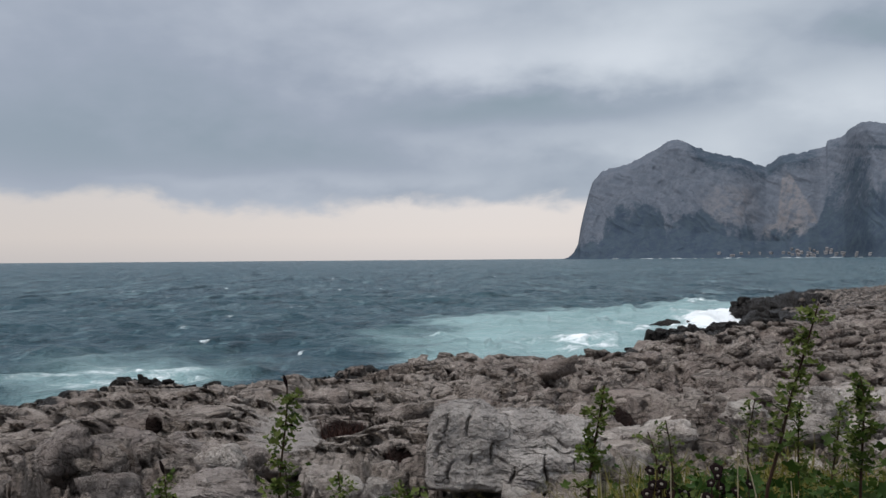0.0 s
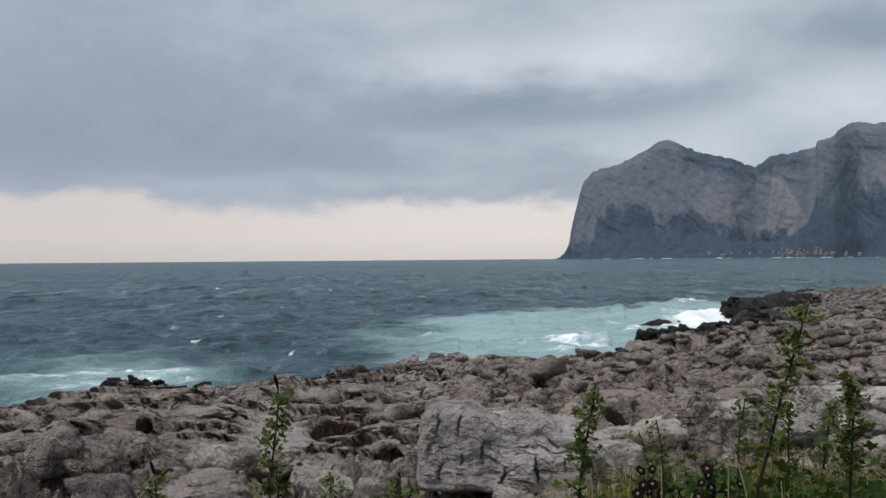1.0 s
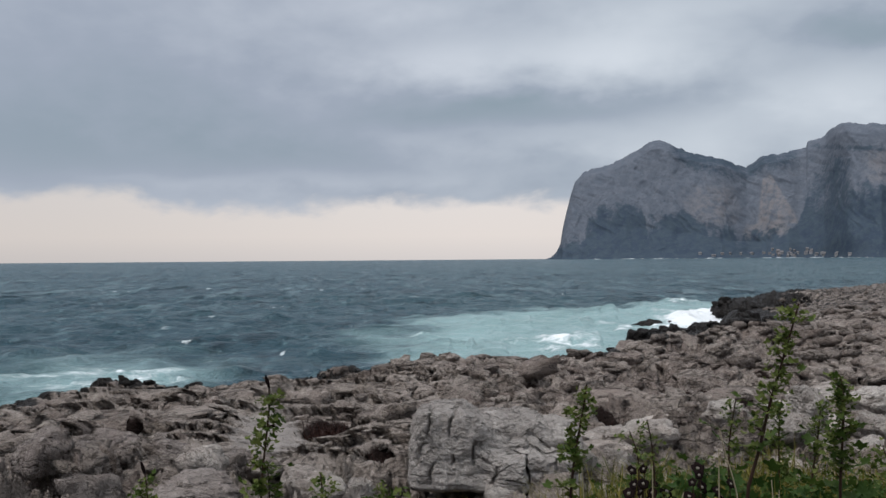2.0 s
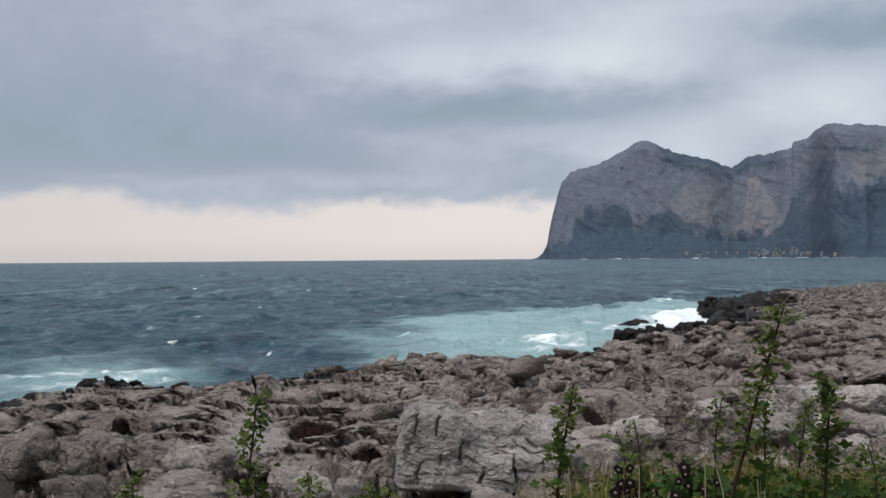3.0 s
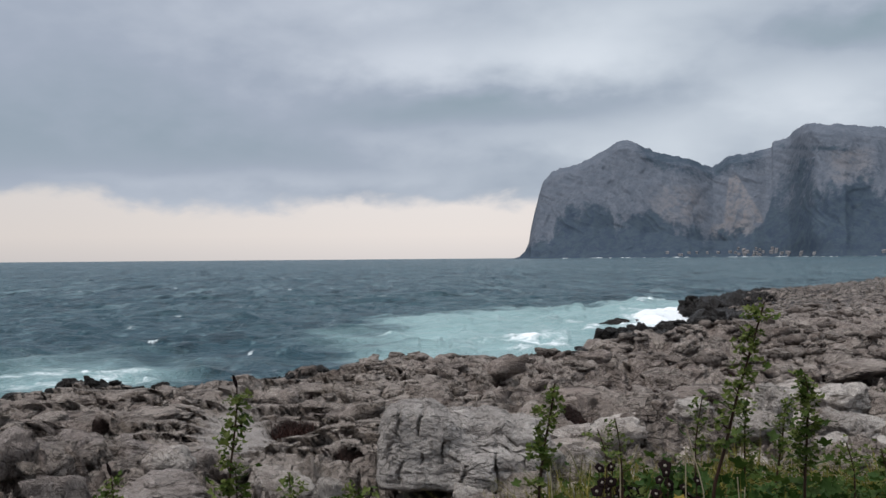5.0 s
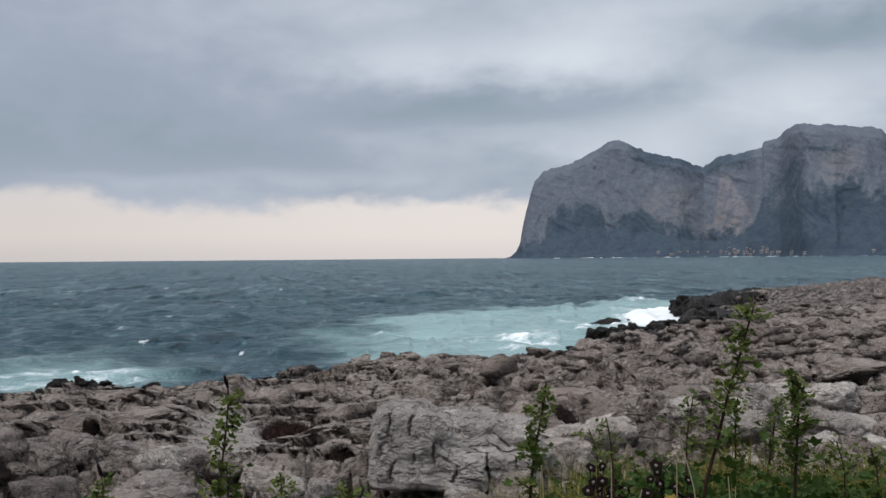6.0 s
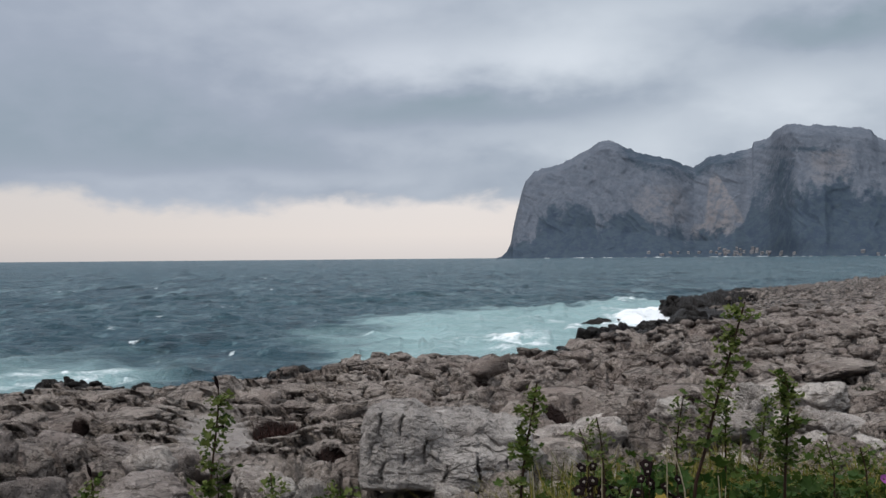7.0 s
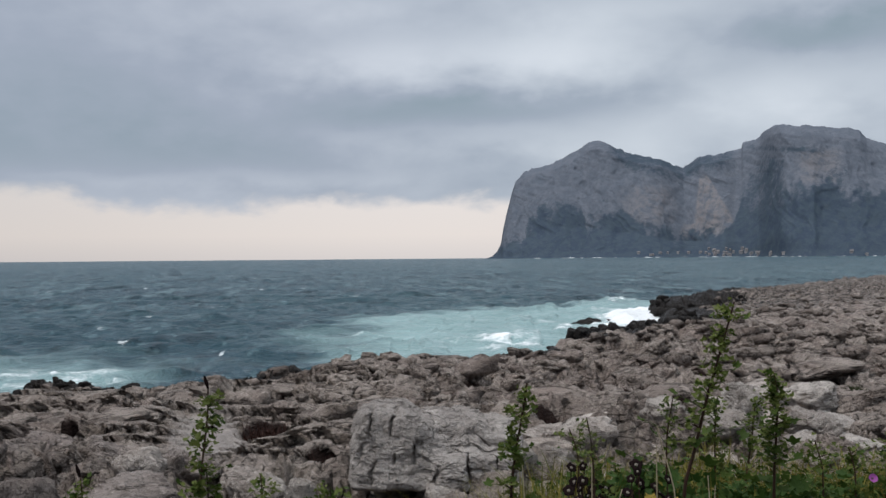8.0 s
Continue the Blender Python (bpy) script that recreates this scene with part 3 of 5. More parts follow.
def build_sea():
    radii = np.concatenate([np.geomspace(22, 160, 290)[:-1], np.geomspace(160, 900, 130)[:-1], np.geomspace(900, 4950, 36)])
    x, y, cols = polar_sheet((-27, 31), 520, radii)
    s = shore_distance(x, y)
    z = sea_height(x, y)
    n = fbm(x / 6, y / 6, octaves=4, seed=230)
    near = smooth(-9, -0.5, s + 2.0 * n)
    az, d = np.degrees(np.arctan2(x, y)), np.hypot(x, y)
    # milky water fills the cove; its outer edge runs out towards the point
    rim = wavy([-4, 4, 8, 11, 14, 18], [98, 110, 115, 120, 128, 142], az) + 7 * n
    cove = smooth(rim + 6, rim - 14, d) * smooth(-6, 3, az + 2 * n) * smooth(46, 62, d)
    left = np.exp(-((az + 17) / 6.5) ** 4 - ((d - 52) / 12) ** 2)
    surf = smooth(8.5, 14.5, az + 1.5 * n) * smooth(rim + 3, rim - 10, d) * smooth(60, 74, d)
    shoal = np.clip(0.92 * cove + 0.7 * left + 0.6 * near, 0, 1)
    crest = smooth(0.34, 0.6, z) * smooth(0.0, 0.6, fbm(x / 14, y / 9, octaves=3, seed=240)) * smooth(700, 60, d)
    foam = np.clip(0.74 * near * (1 - 0.35 * smooth(8, 12, az)) + 0.64 * left + 0.16 * surf + 0.30 * cove * (1 - 0.7 * smooth(7, 12, az)), 0, 1.0) + 0.7 * crest
    # rollers breaking one behind the other on their way in
    for back, a0, a1, tall, wide, white in ((5, 7, 14, 0.7, 3.0, 0.46), (24, 2, 11, 0.45, 3.0, 0.36), (42, -2, 8, 0.4, 2.6, 0.36), (33, 11, 15, 0.3, 3.0, 0.26), (14, 10, 15.5, 0.4, 3.0, 0.24)):
        off = d - (rim - back) + 5 * fbm(az / 3.0, az * 0 + back, octaves=3, seed=260 + back)
        g = smooth(a0 - 1, a0 + 3, az) * smooth(24, 20, az) * np.exp(-((off / np.where(off > 0, 0.8 * wide, 2.2 * wide)) ** 2)) * (0.45 + 0.55 * smooth(-0.4, 0.3, fbm(az * 1.1, d / 30, octaves=3, seed=280 + back)))
        z = z + tall * g * (0.8 + 0.4 * n)
        foam = foam + white * g * (0.4 + 0.6 * smooth(a0, a1, az))
    z = z + 0.25 * left * (0.4 + n)
    # water thrown up against the point, and smaller splashes along the rocks
    for cx, cy, r, h in ((23.6, 93.0, 2.6, 0.5), (22.0, 87.0, 2.4, 0.2), (19.6, 76.0, 2.0, 0.3), (3.4, 41.0, 0.9, 0.2), (8.2, 48.6, 1.2, 0.25), (-1.5, 38.0, 1.0, 0.2), (-4.6, 34.0, 1.6, 0.25)):
        g = np.exp(-(((x - cx) / r) ** 2 + ((y - cy) / (1.3 * r)) ** 2))
        z = z + g * h * (0.5 + 0.6 * ridged(x / 1.1 + 3, y / 1.4, octaves=3, gain=0.6, seed=250))
        foam = foam + (0.28 if cy > 60 else 0.5) * g
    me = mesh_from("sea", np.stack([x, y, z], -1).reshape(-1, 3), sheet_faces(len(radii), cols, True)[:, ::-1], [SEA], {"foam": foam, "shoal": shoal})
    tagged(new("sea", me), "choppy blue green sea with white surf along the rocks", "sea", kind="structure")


build_sea()


# ---- headland ----
# ridge line: azimuth and elevation in degrees, from the tip of the cape to beyond the second summit
RIDGE = [(6.5, -0.1), (6.9, 0.02), (7.2, 0.30), (7.42, 0.75), (7.55, 1.55), (7.76, 2.49), (8.01, 3.41), (8.26, 4.12), (8.73, 4.67), (9.19, 4.88), (10.11, 5.04), (10.73, 5.28), (11.80, 5.89),
         (12.26, 6.22), (12.81, 6.29), (13.32, 6.13), (13.77, 5.84), (14.96, 5.41), (16.14, 5.17), (16.72, 4.91), (17.31, 4.68), (17.75, 5.03), (18.18, 5.28), (19.34, 5.39),
         (20.31, 5.62), (20.37, 5.91), (21.27, 6.22), (21.55, 6.56), (21.89, 6.78), (22.30, 6.84), (23.26, 6.65), (23.54, 6.78), (24.61, 6.57), (25.6, 6.46), (26.17, 6.26),
         (26.51, 5.90), (27.39, 5.54), (29, 5.0), (33, 5.4), (38, 4.2), (44, 2.4), (50, 0.0)]


HEAD_GRID = []
# top of the scrub along the face: azimuth and elevation in degrees; low where bare spurs come down
SCRUB_LINE = [(6.6, 0.1), (7.5, 0.4), (8.5, 0.9), (9.1, 2.2), (10, 2.6), (11, 2.65), (11.8, 2.4), (12.1, 1.35), (12.5, 1.8), (13.3, 2.2), (14.2, 2.3), (14.9, 1.7), (15.5, 1.65),
              (16.3, 1.4), (17.35, 0.75), (18, 1.05), (19, 1.35), (19.9, 1.7), (20.25, 3.4), (21, 4.9), (22.3, 5.1), (22.75, 2.8), (23.1, 3.5), (24.3, 3.5), (25.2, 3.8), (25.8, 2.9),
              (26.5, 2.9), (27.4, 3.6), (30, 3.0), (50, 2.0)]


def build_headland():
    az = np.concatenate([np.linspace(6.6, 9, 90)[:-1], np.linspace(9, 29, 480)[:-1], np.linspace(29, 50, 60)])
    v = np.concatenate([np.linspace(0, 1, 170)[:-1], np.linspace(1, 1.9, 20)])
    vv, aa = np.meshgrid(v, az, indexing="ij")
    r_el = wavy([p[0] for p in RIDGE], [p[1] for p in RIDGE], aa)
    line = wavy([p[0] for p in SCRUB_LINE], [p[1] for p in SCRUB_LINE], aa + 0.35 * fbm(aa * 1.1, vv * 6.0, octaves=4, gain=0.6, seed=302))
    notch = np.exp(-((aa - 17.4) / 1.3) ** 2)
    foot = 3350 + 60 * notch - 250 * smooth(18, 26, aa) + 60 * fbm(aa / 2.3, aa * 0, octaves=1, seed=300) + 250 * smooth(9.5, 6.6, aa)
    depth = 560 - 300 * smooth(9.5, 6.8, aa)
    # scree below, a steep broken face above, a rounded top, and the far side
    broad = sum(wavy([p[0] for p in SCRUB_LINE], [p[1] for p in SCRUB_LINE], aa + o) for o in (-1.6, -0.8, 0, 0.8, 1.6)) / 5
    knee = np.clip(0.75 * broad / np.maximum(r_el, 1.5), 0.12, 0.48)
    t = np.clip(vv, 0, 1)
    zf = np.where(t < 0.4, knee * (t / 0.4) ** 1.1, np.where(t < 0.85, knee + (0.93 - knee) * (np.maximum(t - 0.4, 0) / 0.45) ** 0.97, 0.93 + 0.07 * np.sin((t - 0.85) / 0.15 * math.pi / 2)))
    df = np.where(t < 0.4, 0.34 * t / 0.4, np.where(t < 0.85, 0.34 + 0.38 * (t - 0.4) / 0.45, 0.72 + 0.28 * (t - 0.85) / 0.15))
    rr = foot + depth * df
    z = np.maximum(rr * np.tan(np.radians(r_el * zf)) + CAM_Z * zf - 5 * (1 - zf), -5)
    back = np.clip(vv - 1, 0, 1)
    rr = rr + back * 700
    z = z * (1 - smooth(0, 0.9, back)) - 5 * smooth(0, 0.9, back)
    # spurs where the scrub stands low, gullies between them, and smaller crags on slanting beds
    x0, z0 = aa * 58.0, z
    body = smooth(0.02, 0.2, t) * smooth(1.0, 0.93, t) * smooth(6.6, 8.2, aa)
    x1 = x0 + 0.30 * z0 + 34 * fbm(x0 / 110, z0 / 80, octaves=3, seed=318)
    push = 18 * np.clip(2.4 - broad, -1.2, 1.2) * smooth(0.08, 0.3, t) * smooth(0.95, 0.6, t) + 16 * fbm(x1 / 210, z0 / 420, octaves=2, seed=320)
    push = push + 13 * (ridged(x1 / 80, z0 / 300, octaves=3, seed=325) - 0.4) + 4 * fbm(x1 / 30, z0 / 60, octaves=4, gain=0.6, seed=330)
    bed = (z0 + 0.35 * x0 + 14 * fbm(x0 / 90, z0 / 60, octaves=2, seed=332)) / 26.0
    push = push + 1.6 * smooth(0.0, 0.5, bed - np.floor(bed)) * smooth(0.35, 0.6, t)
    z = z + body * 1.5 * fbm(x0 / 30, z0 / 20, octaves=3, seed=335) + smooth(0.9, 1, t) * (vv < 1.4) * 4.0 * fbm(x0 / 18, x0 * 0, octaves=4, gain=0.6, seed=340) * smooth(7, 8.5, aa)
    z = z * (1 - push * body / rr)
    rr = rr - push * body
    a = np.radians(aa)
    el = np.degrees(np.arctan2(z - CAM_Z, rr))
    line = line + 0.5 * fbm(aa * 2.2, el * 1.6, octaves=4, gain=0.6, seed=303)
    scrub = smooth(line + 1.1, line - 0.9, el)
    # green ground on the saddle below the ridge, and a thin band of scrub colour under the second summit
    scrub = np.maximum(scrub, 0.62 * smooth(1.3, 0.5, r_el - el) * smooth(13.0, 13.8, aa) * smooth(20.6, 19.4, aa))
    scrub = np.maximum(scrub, 0.70 * np.exp(-((el - 5.55 + 0.08 * (aa - 22)) / 0.22) ** 2) * smooth(20.0, 20.8, aa) * smooth(25.5, 23.5, aa))
    scrub = scrub * (1 - 0.36 * smooth(19.8, 20.6, aa) * smooth(23.2, 22.2, aa) * smooth(1.5, 3.0, el))
    half = 0.25 + 0.42 * np.clip(4.3 - el, 0, 3.4)
    scar = smooth(1.0, 0.6, np.abs(aa - 18.35 - 0.22 * (4.3 - el) * (el > 1.7)) / half) * smooth(4.6, 3.9, el) * smooth(0.7, 1.1, el)
    scar = np.maximum(scar, 0.55 * np.exp(-(((aa - 24.2) / 1.4) ** 4)) * smooth(3.4, 3.8, el) * smooth(5.9, 5.2, el))
    scar = np.maximum(scar, 0.55 * np.exp(-(((aa - 15.4) / 1.8) ** 4)) * smooth(1.3, 1.9, el) * smooth(4.4, 3.4, el))
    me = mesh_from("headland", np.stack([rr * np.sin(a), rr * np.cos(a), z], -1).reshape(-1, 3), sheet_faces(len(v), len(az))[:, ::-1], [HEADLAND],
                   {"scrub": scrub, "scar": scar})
    HEAD_GRID[:] = [az, rr, z]
    tagged(new("headland", me), "steep grey limestone headland with dark green scrub slopes above the sea", "headland", kind="structure")


build_headland()


# ---- far village ----
def village():
    mats = []
    for name, c in (("pale_render", (0.34, 0.33, 0.335)), ("ochre_render", (0.25, 0.24, 0.245)), ("tile_roof", (0.18, 0.165, 0.165)), ("dark_opening", (0.08, 0.085, 0.09))):
        mat, k, b = material(name)
        k.wire(k.mix(k.step(k.noise(k.coords(), 0.4, 4), 0.4, 0.7), c, tuple(v * 0.8 for v in c)), b.inputs["Base Color"])
        b.inputs["Roughness"].default_value = 0.9
        mats.append(mat)
    rng = np.random.default_rng(77)

    def box(bm, sx, sy, sz, at):
        bmesh.ops.create_cube(bm, size=1.0, matrix=Matrix.Translation(at) @ Matrix.Diagonal((sx, sy, sz, 1)))

    for i in range(42):
        core = rng.random() < 0.6
        a = rng.normal(19.7, 0.85) if core else rng.uniform(14.5, 26.5)
        lift = rng.random()
        up = (24 * lift if core else 12 * lift) + 3.0
        col = int(np.argmin(np.abs(HEAD_GRID[0] - a)))
        row = int(np.argmax(HEAD_GRID[2][:, col] > up))
        r = float(HEAD_GRID[1][row, col]) - 2
        w, dp, h = rng.uniform(5, 10), rng.uniform(6, 10), rng.uniform(3, 5.5)
        house = new("house", None)
        house.matrix_world = pose(r * math.sin(radians(a)), r * math.cos(radians(a)), up, 0, 0, -a + rng.uniform(-20, 20))
        tagged(house, "small pale house at the foot of the headland", "house", "village houses")
        bm = bmesh.new()
        box(bm, w, dp, h + 4, (0, 0, h / 2 - 2))
        wall = part("wall", bm, mats[int(rng.random() < 0.4)], house)
        bm = bmesh.new()
        v = [bm.verts.new(p) for p in ((-w / 2 - 0.5, -dp / 2 - 0.5, h), (w / 2 + 0.5, -dp / 2 - 0.5, h), (w / 2 + 0.5, dp / 2 + 0.5, h), (-w / 2 - 0.5, dp / 2 + 0.5, h), (-w / 2 - 0.5, 0, h + 2.4), (w / 2 + 0.5, 0, h + 2.4))]
        for q in ((0, 1, 5, 4), (3, 4, 5, 2), (0, 4, 3), (1, 2, 5), (0, 3, 2, 1)):
            bm.faces.new([v[j] for j in q])
        part("roof", bm, mats[2], house, "tiled roof")
        for j in range(3):
            bm = bmesh.new()
            box(bm, 1.2, 0.3, 1.6, (-w / 3 + j * w / 3, -dp / 2 - 0.05, h * 0.62))
            part("window", bm, mats[3], wall)


village()


def far_surf():
    """A thin line of white water along the foot of the headland."""
    mat, k, b = material("far_foam")
    k.wire(k.mix(k.step(k.noise(k.coords(), 0.02, 4), 0.4, 0.6), (0.09, 0.12, 0.14), (0.42, 0.45, 0.46)), b.inputs["Base Color"])
    b.inputs["Roughness"].default_value = 0.9
    a = np.radians(np.linspace(8.5, 29, 500))
    r0 = 3190 - 200 * smooth(18, 26, np.degrees(a)) + 25 * fbm(np.degrees(a) * 1.5, a * 0, octaves=3, seed=350)
    rows = []
    for k2, h in ((0, 0.2), (8, 2.2), (16, 2.6), (30, 0.4)):
        r = r0 + k2
        rows.append(np.stack([r * np.sin(a), r * np.cos(a), h * np.clip(fbm(np.degrees(a) * 6, a * 0, octaves=3, seed=355) + 0.25, 0, 1) - 0.25], -1))
    tagged(new("far_surf", mesh_from("far_surf", np.concatenate(rows), sheet_faces(4, 500)[:, ::-1], [mat])), "thin line of surf under the headland", "surf", kind="stuff")


far_surf()



# ---- loose rocks ----
def rock_mesh(name, seed, res=9, flat=0.6, facets=14, sharp=11.0, rough=0.10, mat=None):
    """A rounded, faceted stone about one metre across, resting with its underside at z = -0.5 * flat."""
    rng = np.random.default_rng(seed)
    g = np.tan(np.linspace(-1, 1, res) * math.pi / 4)
    u, v = np.meshgrid(g, g, indexing="ij")
    one = np.ones_like(u)
    sides = [(one, u, v), (-one, v, u), (v, one, u), (u, -one, v), (u, v, one), (v, u, -one)]
    verts, faces = [], []
    for i, side in enumerate(sides):
        verts.append(np.stack(side, -1).reshape(-1, 3))
        faces.append(sheet_faces(res, res) + i * res * res)
    verts, faces = np.concatenate(verts), np.concatenate(faces)
    key, first, back = np.unique(np.round(verts, 5), axis=0, return_index=True, return_inverse=True)
    verts, faces = verts[first], back.reshape(-1)[faces]
    d = verts / np.linalg.norm(verts, axis=1, keepdims=True)
    n = rng.normal(size=(facets, 3))
    n[0] = (0.15, -0.2, 1.0)
    n[1] = (0, 0, -1)
    n /= np.linalg.norm(n, axis=1, keepdims=True)
    h = rng.uniform(0.72, 1.05, facets)
    pull = np.maximum(d @ n.T / h, 0.0)
    r = (np.sum(pull**sharp, axis=1) + 0.55**sharp) ** (-1 / sharp)
    p = d * r[:, None]
    o = seed * 3.17
    r2 = 1 + rough * fbm(p[:, 0] * 1.9 + o, p[:, 1] * 1.9, p[:, 2] * 2.6, 4, 0.6, seed=seed) - 1.1 * rough * (1 - np.abs(fbm(p[:, 0] * 2.2 + o, p[:, 1] * 2.2, p[:, 2] * 4.5, 3, seed=seed + 9))) ** 6
    p = p * r2[:, None] * 0.5
    p[:, 2] *= flat / 1.0 * 1.0
    return mesh_from(name, p, faces, [mat])


BLOCKS = [rock_mesh("boulder", 400 + i, 13, (0.62, 0.7, 0.55, 0.8)[i % 4], 18, 16.0, 0.15, mat=BOULDER) for i in range(8)]
BROWN_BLOCKS = [rock_mesh("boulder", 415 + i, 13, (0.62, 0.7, 0.55, 0.8)[i % 4], 18, 16.0, 0.15, mat=BROWN) for i in range(6)]
SLABS = [rock_mesh("flat_stone", 430 + i, 9, (0.26, 0.34, 0.3)[i % 3], 20, 26.0, 0.13, mat=ROCK) for i in range(8)]
LUMPS = [rock_mesh("stone", 460 + i, 9, (0.55, 0.45, 0.65)[i % 3], 18, 22.0, 0.19, mat=ROCK) for i in range(9)]
BLACKS = [rock_mesh("black_stone", 490 + i, 9, (0.6, 0.8)[i % 2], 16, 22.0, 0.18, mat=BLACK_ROCK) for i in range(4)]


def ground_at(x, y):
    x, y = np.atleast_1d(np.asarray(x, float)), np.atleast_1d(np.asarray(y, float))
    z, s = land_height(x, y)[:2]
    return z, s


def lay(meshes, name, x, y, z, size, turn, lean, label, group, i, sink=0.25):
    """One stone: size is its width, depth and height; it sinks a little into what it lies on."""
    me = meshes[i % len(meshes)]
    ob = new(name, me)
    box = np.array([v[:] for v in ob.bound_box])
    span = box.max(0) - box.min(0)
    sc = [size[j] / span[j] for j in range(3)]
    ob.matrix_world = pose(x, y, z + size[2] * (0.5 - sink), lean[0], lean[1], turn) @ Matrix.Diagonal((*sc, 1))
    return tagged(ob, label, "stone", group)


# stones that stand out: x, y, width, height
NEAR_STONES = [(1.98, 13.75, 0.5, 0.55), (2.5, 14.0, 0.8, 0.5), (0.2, 12.2, 0.45, 0.3), (0.9, 12.15, 0.5, 0.28), (1.5, 12.4, 0.45, 0.25), (-4.98, 13.9, 1.15, 0.62), (-4.05, 12.9, 1.0, 0.5), (-3.7, 13.8, 0.85, 0.58), (-3.1, 14.1, 1.0, 0.62), (-2.6, 14.6, 0.6, 0.5), (-2.75, 12.5, 1.4, 0.45),
               (-1.45, 13.8, 1.0, 0.6), (-0.76, 12.6, 0.5, 0.42), (-1.75, 12.6, 0.9, 0.45), (-0.45, 14.6, 0.7, 0.36), (5.97, 16.1, 0.7, 0.75), (3.2, 15.2, 0.9, 0.5),
               (4.75, 16.3, 0.95, 0.45), (5.5, 15.3, 0.9, 0.4), (7.2, 16.2, 0.8, 0.5), (-5.7, 13.2, 0.9, 0.5), (8.35, 19.1, 1.1, 0.55)]


def build_stones():
    rng = np.random.default_rng(7)
    x, y = np.array([q[0] for q in NEAR_STONES]), np.array([q[1] for q in NEAR_STONES])
    z, _ = ground_at(x, y)
    for i, (px, py, w, h) in enumerate(NEAR_STONES):
        w, h = (w * 0.85, h * 0.9) if px < 0 else (w, h)
        brown = px < -1.9 and i % 4
        lay(BROWN_BLOCKS if brown else BLOCKS, "boulder", px, py, z[i], (w, w * rng.uniform(0.7, 1.0), h * 1.25), rng.uniform(-40, 40), (rng.uniform(-8, 8), rng.uniform(-8, 8)),
            "rounded brown grey limestone boulder among broken rock" if brown else "rounded pale grey limestone boulder among broken rock", "boulders near the bank", i, 0.12)
    # broad slabs and lumps that break through the shore
    for px, py, w, dp, h, kind in ((2.5, 14.9, 1.5, 1.3, 0.6, 1), (4.75, 18.8, 1.9, 1.3, 0.62, 0), (-4.7, 20.3, 1.7, 1.5, 0.42, 1), (-2.7, 30.6, 0.9, 0.8, 0.45, 0), (2.6, 34.6, 1.7, 1.3, 0.55, 0),
                                   (12.4, 27.3, 2.4, 2.0, 0.5, 1)):
        gz, _ = ground_at(px, py)
        lay(LUMPS if kind == 0 else SLABS, "stone" if kind == 0 else "flat_stone", px, py, gz[0], (w, dp, h), rng.uniform(-15, 15), (rng.uniform(-6, 2), rng.uniform(-8, 8)),
            "weathered grey brown limestone outcrop on the shore", "outcrops", int(px * 10) % 7, 0.3)
    for i, (px, py, w, dp, h) in enumerate(((5.5, 20.6, 2.5, 2.4, 0.55), (6.7, 18.7, 1.3, 1.1, 0.4), (8.2, 17.9, 1.7, 1.3, 0.5), (3.7, 17.0, 1.3, 1.2, 0.4), (9.3, 24.0, 2.0, 1.8, 0.5), (4.4, 15.6, 1.5, 1.1, 0.45), (6.3, 16.9, 1.6, 1.2, 0.42), (7.6, 15.9, 1.4, 1.1, 0.45), (3.1, 16.4, 1.2, 1.0, 0.4), (5.3, 17.8, 1.5, 1.2, 0.4))):
        gz, _ = ground_at([px - 0.4, px + 0.4, px], [py, py, py - 0.5])
        lay(BLOCKS, "flat_stone", px, py, float(gz.mean()), (w, dp, h), rng.uniform(-20, 20), (rng.uniform(2, 6), rng.uniform(-5, 5)), "broad pale grey limestone slab worn smooth by rain", "pale slabs", i + 2, 0.25)
    # scattered stones
    n = 1100
    d = np.exp(rng.uniform(math.log(10.8), math.log(48), n))
    az = np.radians(rng.uniform(-26, 30, n))
    # a denser litter of stones below the bank
    d[:340] = rng.uniform(11.2, 18.5, 340)
    az[:340] = np.radians(rng.uniform(-24, 28, 340))
    x, y = d * np.sin(az), d * np.cos(az)
    z, s = ground_at(x, y)
    # a stone lies on the lower ground round its middle, not on a crest
    for ox, oy in ((0.25, 0), (-0.25, 0), (0, 0.3), (0, -0.3)):
        z = np.minimum(z, ground_at(x + ox, y + oy)[0] + 0.10)
    used, kept = [], 0
    for i in range(n):
        w = (0.24 + 0.42 * rng.random() ** 2) * (1 + d[i] / 60) + (0.14 if i < 340 else 0.0)
        if s[i] < 1.6 or kept >= 290 or (y[i] > 38 and s[i] < 3) or (s[i] < 3 and rng.random() < 0.6) or (abs(x[i] - 0.75) < 1.4 and 11.0 < y[i] < 14.2) or (abs(x[i] + 2.75 + 0.12 * (y[i] - 18)) < 1.2 and 15.5 < y[i] < 22.8):
            continue
        if any((x[i] - a) ** 2 + (0.32 * (y[i] - b + 0.8 * r)) ** 2 < (1.3 * r + 0.5 * w) ** 2 for a, b, r, _ in PITS):
            continue
        if any((x[i] - a) ** 2 + (y[i] - b) ** 2 < (0.42 * (w + c)) ** 2 for a, b, c in used):
            continue
        used.append((x[i], y[i], w))
        kept += 1
        slab = rng.random() < (0.75 if x[i] < -1 and d[i] > 17 else 0.08) and i >= 340
        black = s[i] < (3.2 if y[i] > 38 else 2.4)
        h = w * (rng.uniform(0.26, 0.4) if slab else rng.uniform(0.5, 0.8))
        lean = (rng.uniform(-4, 14), rng.uniform(-14, 6)) if slab else (rng.uniform(-15, 15), rng.uniform(-15, 15))
